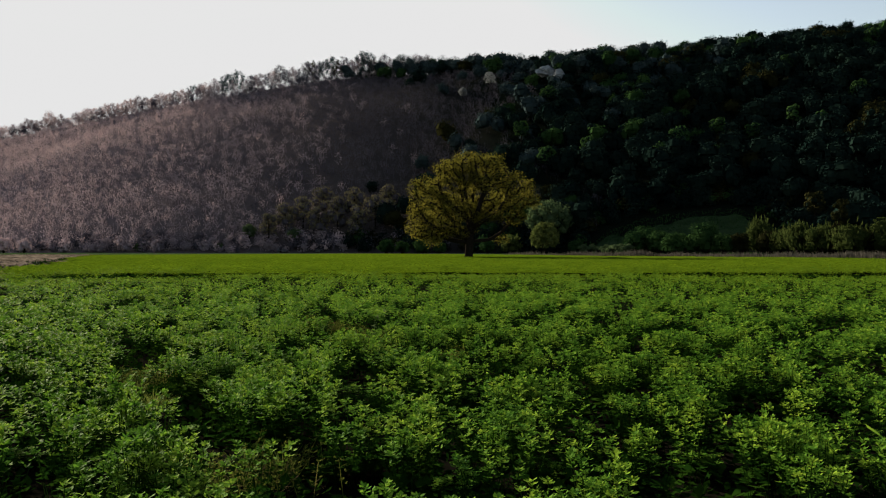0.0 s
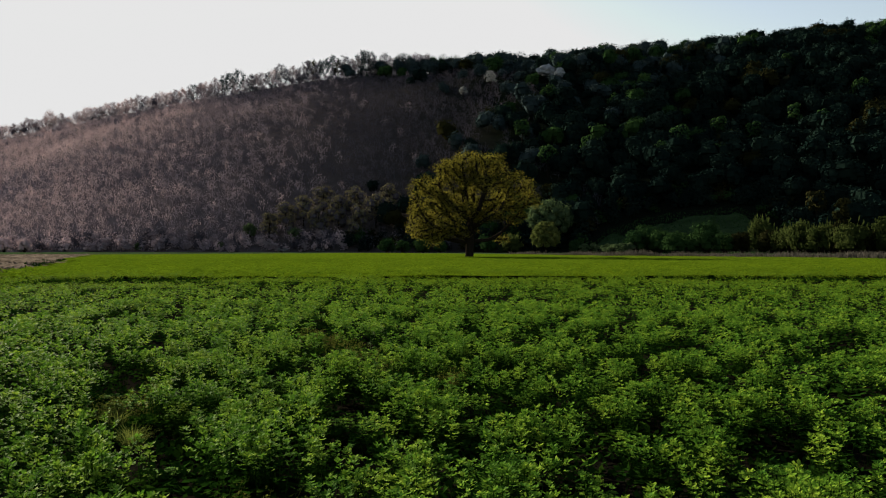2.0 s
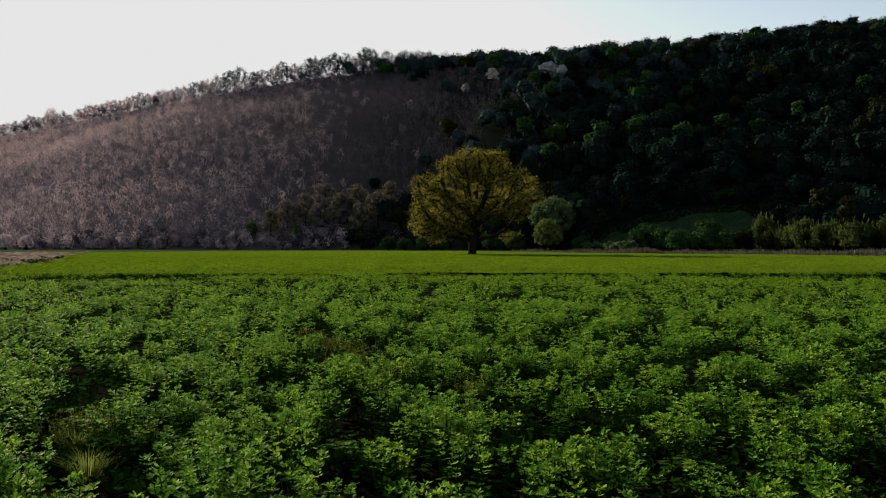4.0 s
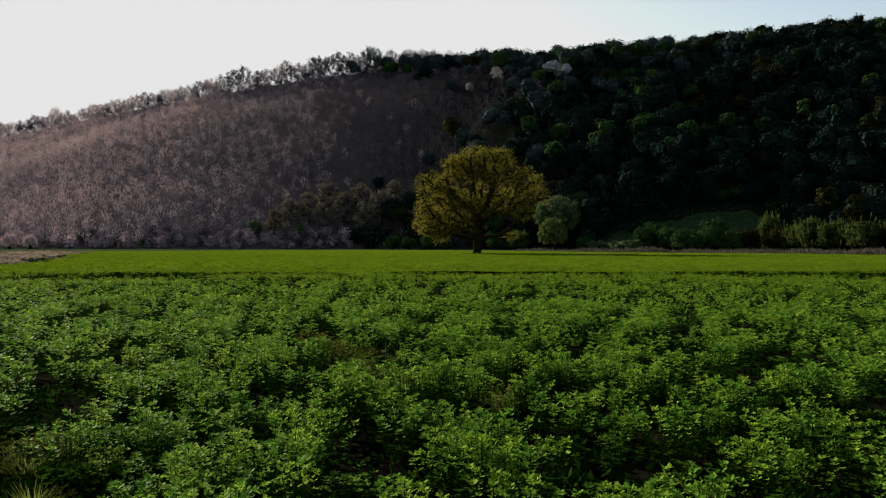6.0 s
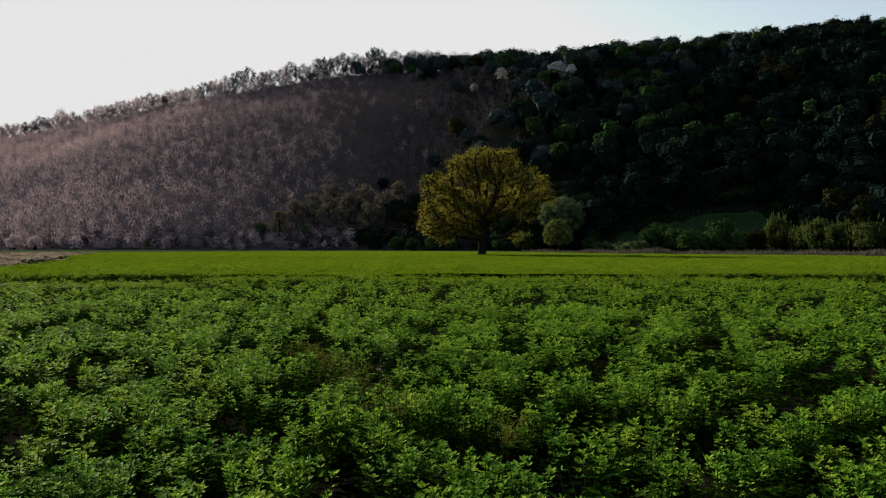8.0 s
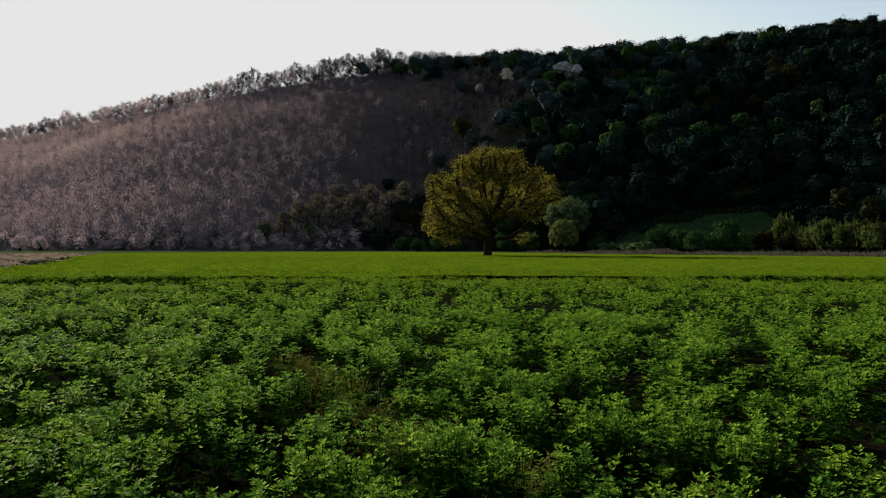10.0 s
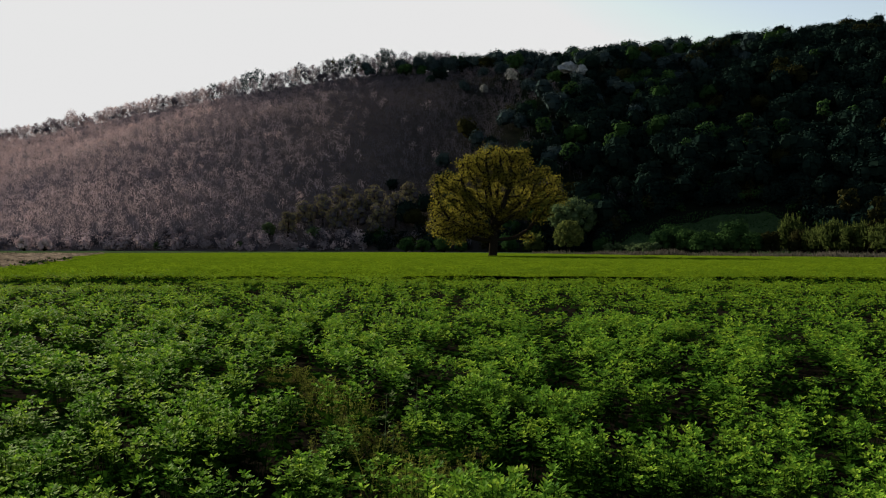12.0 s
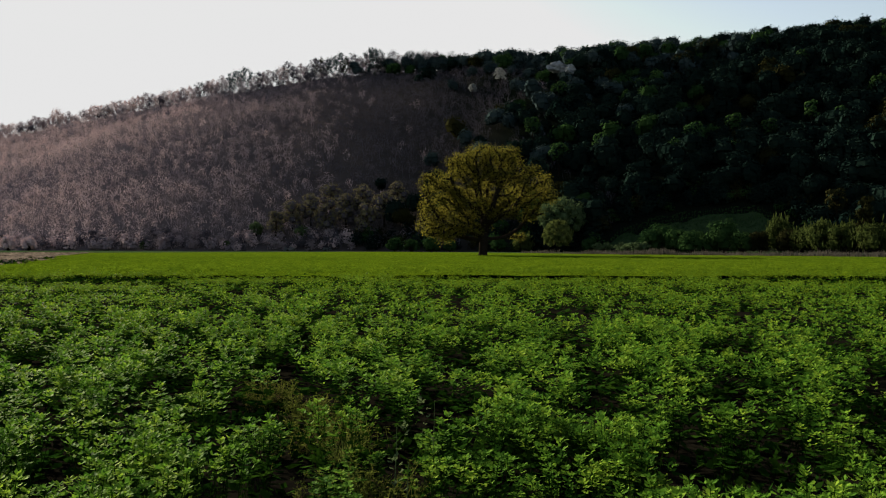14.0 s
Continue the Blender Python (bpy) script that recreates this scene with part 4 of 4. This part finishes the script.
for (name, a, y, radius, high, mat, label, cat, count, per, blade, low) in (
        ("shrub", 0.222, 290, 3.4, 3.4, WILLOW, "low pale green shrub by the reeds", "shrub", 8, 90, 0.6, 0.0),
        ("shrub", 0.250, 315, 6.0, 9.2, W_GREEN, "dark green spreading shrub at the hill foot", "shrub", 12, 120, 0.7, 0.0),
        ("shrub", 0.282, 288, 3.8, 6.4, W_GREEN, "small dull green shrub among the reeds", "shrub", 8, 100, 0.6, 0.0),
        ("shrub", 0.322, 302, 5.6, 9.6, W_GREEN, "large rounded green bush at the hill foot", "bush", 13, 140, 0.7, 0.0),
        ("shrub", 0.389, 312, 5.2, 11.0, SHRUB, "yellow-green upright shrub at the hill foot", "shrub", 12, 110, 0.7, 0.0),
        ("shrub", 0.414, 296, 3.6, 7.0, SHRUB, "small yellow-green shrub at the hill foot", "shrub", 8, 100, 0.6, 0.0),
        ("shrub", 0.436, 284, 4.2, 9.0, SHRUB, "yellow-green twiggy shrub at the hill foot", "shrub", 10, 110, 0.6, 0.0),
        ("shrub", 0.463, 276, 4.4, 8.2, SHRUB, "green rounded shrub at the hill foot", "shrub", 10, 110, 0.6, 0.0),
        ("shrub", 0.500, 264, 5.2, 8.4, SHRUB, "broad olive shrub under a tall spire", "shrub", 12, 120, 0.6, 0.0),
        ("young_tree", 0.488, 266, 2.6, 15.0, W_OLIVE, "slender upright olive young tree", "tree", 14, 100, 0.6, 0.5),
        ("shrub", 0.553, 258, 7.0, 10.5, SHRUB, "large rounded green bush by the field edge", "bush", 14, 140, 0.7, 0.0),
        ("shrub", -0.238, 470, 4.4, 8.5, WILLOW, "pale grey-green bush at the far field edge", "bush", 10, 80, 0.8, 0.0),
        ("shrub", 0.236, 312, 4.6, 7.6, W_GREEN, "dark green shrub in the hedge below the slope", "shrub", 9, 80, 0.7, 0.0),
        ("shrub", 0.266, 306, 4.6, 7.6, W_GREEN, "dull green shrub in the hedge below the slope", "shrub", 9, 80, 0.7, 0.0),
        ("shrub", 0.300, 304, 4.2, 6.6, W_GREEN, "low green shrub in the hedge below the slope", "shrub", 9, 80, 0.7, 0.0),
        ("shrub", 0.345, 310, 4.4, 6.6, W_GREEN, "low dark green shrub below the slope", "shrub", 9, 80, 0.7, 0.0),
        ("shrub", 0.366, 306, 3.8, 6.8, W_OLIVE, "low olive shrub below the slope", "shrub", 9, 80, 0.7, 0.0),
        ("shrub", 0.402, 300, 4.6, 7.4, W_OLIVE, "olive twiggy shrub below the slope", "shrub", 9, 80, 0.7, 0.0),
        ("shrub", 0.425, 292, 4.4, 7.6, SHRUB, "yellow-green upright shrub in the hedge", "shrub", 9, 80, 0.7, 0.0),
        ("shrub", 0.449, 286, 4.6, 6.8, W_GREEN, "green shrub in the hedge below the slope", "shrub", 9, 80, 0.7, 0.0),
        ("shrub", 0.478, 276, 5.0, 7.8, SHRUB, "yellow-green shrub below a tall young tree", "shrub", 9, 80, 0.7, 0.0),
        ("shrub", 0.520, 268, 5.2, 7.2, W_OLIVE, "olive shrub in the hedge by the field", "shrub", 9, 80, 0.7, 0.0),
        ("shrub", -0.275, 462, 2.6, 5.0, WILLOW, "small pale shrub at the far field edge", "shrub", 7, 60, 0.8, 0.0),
        ("shrub", -0.302, 470, 2.4, 4.2, W_BARE_GLARE, "small bare grey shrub at the far field edge", "shrub", 7, 60, 0.8, 0.0),
        ("shrub", -0.334, 476, 3.4, 5.0, W_BARE_GLARE, "low bare grey shrub at the far field edge", "shrub", 7, 60, 0.8, 0.0),
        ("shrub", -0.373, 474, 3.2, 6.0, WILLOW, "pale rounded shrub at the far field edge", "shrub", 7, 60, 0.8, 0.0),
        ("shrub", -0.435, 480, 3.4, 5.4, W_BARE_GLARE, "low bare grey shrub at the far field edge", "shrub", 7, 60, 0.8, 0.0),
        ("shrub", -0.515, 470, 5.5, 9.0, W_BARE_GLARE, "pale budding shrub at the far field edge", "shrub", 9, 60, 0.8, 0.0),
        ("shrub", -0.540, 476, 6.5, 10.0, W_BARE_GLARE, "pale budding shrub at the far field edge", "shrub", 9, 60, 0.8, 0.0),
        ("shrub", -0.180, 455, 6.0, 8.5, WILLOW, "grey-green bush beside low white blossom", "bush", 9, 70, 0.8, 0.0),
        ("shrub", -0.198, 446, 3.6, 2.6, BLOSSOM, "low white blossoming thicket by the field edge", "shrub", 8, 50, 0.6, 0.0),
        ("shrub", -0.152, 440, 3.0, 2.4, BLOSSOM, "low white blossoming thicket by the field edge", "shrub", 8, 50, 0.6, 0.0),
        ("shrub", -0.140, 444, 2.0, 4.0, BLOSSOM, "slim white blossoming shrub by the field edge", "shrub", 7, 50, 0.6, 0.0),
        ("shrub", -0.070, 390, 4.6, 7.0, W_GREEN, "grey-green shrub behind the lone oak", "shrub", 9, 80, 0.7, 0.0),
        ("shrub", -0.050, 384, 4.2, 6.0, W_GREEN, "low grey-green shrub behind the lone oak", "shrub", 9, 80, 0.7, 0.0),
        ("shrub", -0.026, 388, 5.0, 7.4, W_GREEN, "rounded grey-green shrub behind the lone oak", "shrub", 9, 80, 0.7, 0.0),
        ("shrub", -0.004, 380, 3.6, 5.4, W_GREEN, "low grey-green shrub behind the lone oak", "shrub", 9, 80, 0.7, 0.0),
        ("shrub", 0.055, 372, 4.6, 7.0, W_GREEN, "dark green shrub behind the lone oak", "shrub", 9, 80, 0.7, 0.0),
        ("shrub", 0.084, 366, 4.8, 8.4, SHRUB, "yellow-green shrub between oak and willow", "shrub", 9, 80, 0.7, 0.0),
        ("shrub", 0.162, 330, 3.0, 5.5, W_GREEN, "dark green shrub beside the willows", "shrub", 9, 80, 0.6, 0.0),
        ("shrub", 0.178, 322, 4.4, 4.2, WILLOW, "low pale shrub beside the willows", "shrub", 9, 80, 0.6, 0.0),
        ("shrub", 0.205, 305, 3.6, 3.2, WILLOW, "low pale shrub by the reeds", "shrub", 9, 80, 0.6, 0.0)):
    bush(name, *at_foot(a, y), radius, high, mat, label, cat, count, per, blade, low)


# ---- on the slope ----
def on_hill(a, up):
    """The place on the slope at a bearing, where the line of sight of that steepness meets it."""
    y = np.linspace(foot(a), crest(a), 400)
    i = int(np.argmax(hill_z(a * y, y) + 7 > EYE + up * y))
    return a * y[i], y[i], float(hill_z(a * y[i], y[i]))


def blossom_tree(a, up, radius, high):
    x, y, z = on_hill(a, up)
    ob = new("blossom_tree")
    ob.location = (x, y - 6, z)
    at, rad = lobes(11, radius, high * 0.3, high, radius * 0.5, 0.3)
    part("trunk", tubes("blossom trunk", [[((0, 0, -2), 0.4), ((0.2, 0, high * 0.5), 0.25), ((0, 0.1, high * 0.8), 0.06)]], BARK, 6), ob)
    part("crown", quad_mesh("blossom crown", lump_leaves(at, rad, 60, 0.9, 0.6), [BLOSSOM]), ob)
    return tagged(ob, "white blossoming tree among dark woods on the slope", "tree", "blossoming trees on the slope")


blossom_tree(0.057, 0.205, 5.0, 15)
blossom_tree(0.024, 0.193, 3.6, 11)


def rock(a, up, sx, sz):
    x, y, z = on_hill(a, up)
    bm = bmesh.new()
    bmesh.ops.create_icosphere(bm, subdivisions=3, radius=1)
    for v in bm.verts:
        n_ = noise.noise(v.co * 1.7 + Vector((a * 90, 0, 0))) * 0.6 + noise.noise(v.co * 4) * 0.3
        v.co = Vector((v.co.x * sx, v.co.y * sx * 0.6, v.co.z * sz)) * (1 + n_)
    me = bpy.data.meshes.new("rock")
    bm.to_mesh(me)
    bm.free()
    me.materials.append(STONE)
    ob = new("rock_outcrop", me)
    ob.location = (x, y - 19, z + 3.0)
    return tagged(ob, "pale grey bare rock outcrop among the woods", "rock", "rock outcrops on the slope")


rock(0.122, 0.2190, 6.0, 4.2)
rock(0.138, 0.2170, 3.4, 3.2)


# ---- dry reeds along the crop's far edge ----
n = 20000
a = rng.uniform(-0.6, 0.62, n) ** 1
a = np.where((a < 0.08) & (rng.random(n) < 0.75), rng.uniform(0.1, 0.62, n), a)
d = np.interp(a, EDGE_A, EDGE_Y) + 1.5 + rng.gamma(2.0, 3.0, n)
high = rng.uniform(0.35, 1.5, n) * (0.75 + 0.5 * fbm(a * d, d, 5, 71)) * np.where(a > 0.08, 1.0, 0.6)
at = np.column_stack([a * d, d, np.zeros(n)])
along = unit(np.column_stack([rng.normal(0, 0.14, (n, 2)), np.ones(n)]))
w = rng.uniform(0, 6.28, n)
q = leaves(at, along, unit(np.cross(along, np.column_stack([np.cos(w), np.sin(w), np.zeros(n)]))), np.maximum(high, 0.25), rng.uniform(0.05, 0.14, n))
tagged(new("dry_reeds", quad_mesh("dry reeds", q, [REED])), "pale dry reeds and grass along the field edge", "reeds", kind="stuff")


# ---- single crowns that stand out on the slope ----
def slope_tree(a, up, spread, mat, label):
    x, y, z = on_hill(a, up)
    radius = spread * y
    low = 0.3 if a > 0 else 0.0
    high = 9.5 + radius * 1.1
    ob = new("tree")
    ob.location = (x, y - 5, z - 0.5)
    at, rad = lobes(11, radius, high * low, high, radius * 0.46, 0.4)
    part("trunk", tubes("tree trunk", [[((0, 0, -2), 0.5), ((0.2, 0.1, high * 0.45), 0.32), ((0, 0, high * 0.8), 0.08)]], BARK, 6), ob)
    # inner lumps get a darker leaf, painting the shade inside the crown
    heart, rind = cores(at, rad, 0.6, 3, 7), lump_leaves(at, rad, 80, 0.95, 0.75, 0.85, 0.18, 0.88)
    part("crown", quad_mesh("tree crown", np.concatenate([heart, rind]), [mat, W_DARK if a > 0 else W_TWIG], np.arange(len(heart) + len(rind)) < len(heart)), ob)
    return tagged(ob, label, "tree", "lighter crowns on the wooded slope")


for (a, up, spread, mat, label) in (
        (0.177, 0.121, 0.0125, W_FRESH, "rounded spring-green tree low on the wooded slope"), (0.126, 0.108, 0.0140, W_FRESH, "bright spring-green tree low on the wooded slope"),
        (0.152, 0.109, 0.0090, W_DARK, "dark rounded tree among the woods"), (0.128, 0.182, 0.0140, W_GREEN, "dull green tree high on the slope"),
        (0.143, 0.167, 0.0130, W_DARK, "dark rounded tree among the woods"), (0.425, 0.162, 0.0110, W_FRESH, "spring-green tree high on the slope"),
        (0.460, 0.157, 0.0080, W_FRESH, "small spring-green tree on the slope"), (0.506, 0.191, 0.0120, W_GREEN, "dull green tree high on the slope"),
        (0.334, 0.144, 0.0120, W_GREEN, "rounded green tree on the wooded slope"), (0.375, 0.139, 0.0110, W_GREEN, "rounded green tree on the wooded slope"),
        (0.260, 0.144, 0.0180, W_DARK, "broad dark green tree on the slope"), (0.286, 0.130, 0.0150, W_FRESH, "green tree amid dark woods on the slope"),
        (0.528, 0.150, 0.0200, W_OLIVE, "broad olive tree on the wooded slope"), (0.501, 0.137, 0.0140, W_OLIVE, "olive tree on the wooded slope"),
        (0.523, 0.257, 0.0110, W_GREEN, "small green tree near the crest"), (0.420, 0.226, 0.0090, W_GREEN, "small green tree below the crest"),
        (0.308, 0.232, 0.0170, W_OLIVE, "broad olive tree near the crest"), (0.278, 0.218, 0.0150, W_OLIVE, "olive tree below the crest"),
        (-0.212, 0.030, 0.0120, W_SPRIG, "low budding olive tree at the foot of bare woods"), (-0.192, 0.040, 0.0140, W_SPRIG, "low olive-grey tree at the foot of bare woods"),
        (-0.170, 0.046, 0.0160, W_SPRIG, "spreading budding olive tree at the foot of bare woods"), (-0.152, 0.034, 0.0150, W_SPRIG, "low olive-grey tree at the foot of bare woods"),
        (-0.146, 0.058, 0.0150, W_SPRIG, "spreading budding olive tree at the foot of bare woods"), (-0.128, 0.044, 0.0170, W_SPRIG, "spreading budding olive tree at the foot of bare woods"),
        (-0.108, 0.056, 0.0160, W_SPRIG, "low olive-grey tree at the foot of bare woods"), (-0.104, 0.034, 0.0150, W_SPRIG, "low budding olive tree at the foot of bare woods"),
        (-0.082, 0.046, 0.0170, W_SPRIG, "spreading olive-grey tree at the foot of bare woods"), (-0.066, 0.062, 0.0140, W_SPRIG, "olive-grey tree at the foot of bare woods"),
        (0.095, 0.140, 0.0130, W_GREEN, "green tree at the edge of bare woods"),
        (0.450, 0.051, 0.0130, W_OLIVE, "sparse olive tree at the foot of the woods"), (0.215, 0.085, 0.0110, W_DARK, "dark tree above the open grass")):
    slope_tree(a, up, spread, mat, label)


# ---- pale weeds in the sparse spot ----
def pale_weed(x, y, high):
    ob = new("pale_weed")
    ob.location = (x, y, 0)
    part("stem", tubes("weed stem", [[((0, 0, 0), 0.004), ((0.015, 0.0, high * 0.6), 0.003), ((0.02, 0.01, high), 0.0015)]], PALE, 5), ob)
    q = shoot(8, 2, 0.034, high, 0.5, 7, False, 0.015)[0]
    part("foliage", quad_mesh("weed leaves", q, [PALE]), ob)
    return tagged(ob, "slender pale grey-green weed standing in the crop", "weed", "pale weeds")


pale_weed(-1.05, 12.3, 0.50)
pale_weed(-0.85, 12.75, 0.56)
pale_weed(-0.97, 12.0, 0.38)


# ---- tufts of grass in the crop's hollows ----
def grass_tuft(x, y, high, count=170):
    ob = new("grass_tuft")
    ob.location = (x, y, 0)
    w = rng.uniform(0, 6.28, count)
    out = np.column_stack([np.cos(w), np.sin(w), np.zeros(count)])
    base = out * (rng.random(count) ** 0.5 * 0.07)[:, None]
    rise = unit(out * rng.uniform(0.1, 0.9, count)[:, None] + np.array([0, 0, 1.0]))
    side = unit(np.cross(rise, out) + rng.normal(0, 0.1, (count, 3)))
    k = rng.uniform(0.6, 1.1, count) * high
    lower = leaves(base, rise, side, k, 0.006)
    bent = unit(rise + out * rng.uniform(0.3, 1.2, count)[:, None] - np.array([0, 0, 0.25]))
    upper = leaves(base + rise * (k * 0.75)[:, None], bent, side, k * 0.6, 0.005)
    part("foliage", quad_mesh("grass foliage", np.concatenate([lower, upper]), [TUFT]), ob)
    return tagged(ob, "yellow-green tuft of fine grass in a hollow of the crop", "grass tuft", "grass tufts in the crop")


grass_tuft(-3.1, 8.25, 0.19)
grass_tuft(-2.65, 7.45, 0.20)
grass_tuft(-3.3, 9.9, 0.20)
grass_tuft(-1.05, 5.35, 0.17, 110)
grass_tuft(-1.35, 4.75, 0.14, 90)
grass_tuft(-0.75, 11.2, 0.22)
grass_tuft(-1.45, 13.3, 0.20, 120)
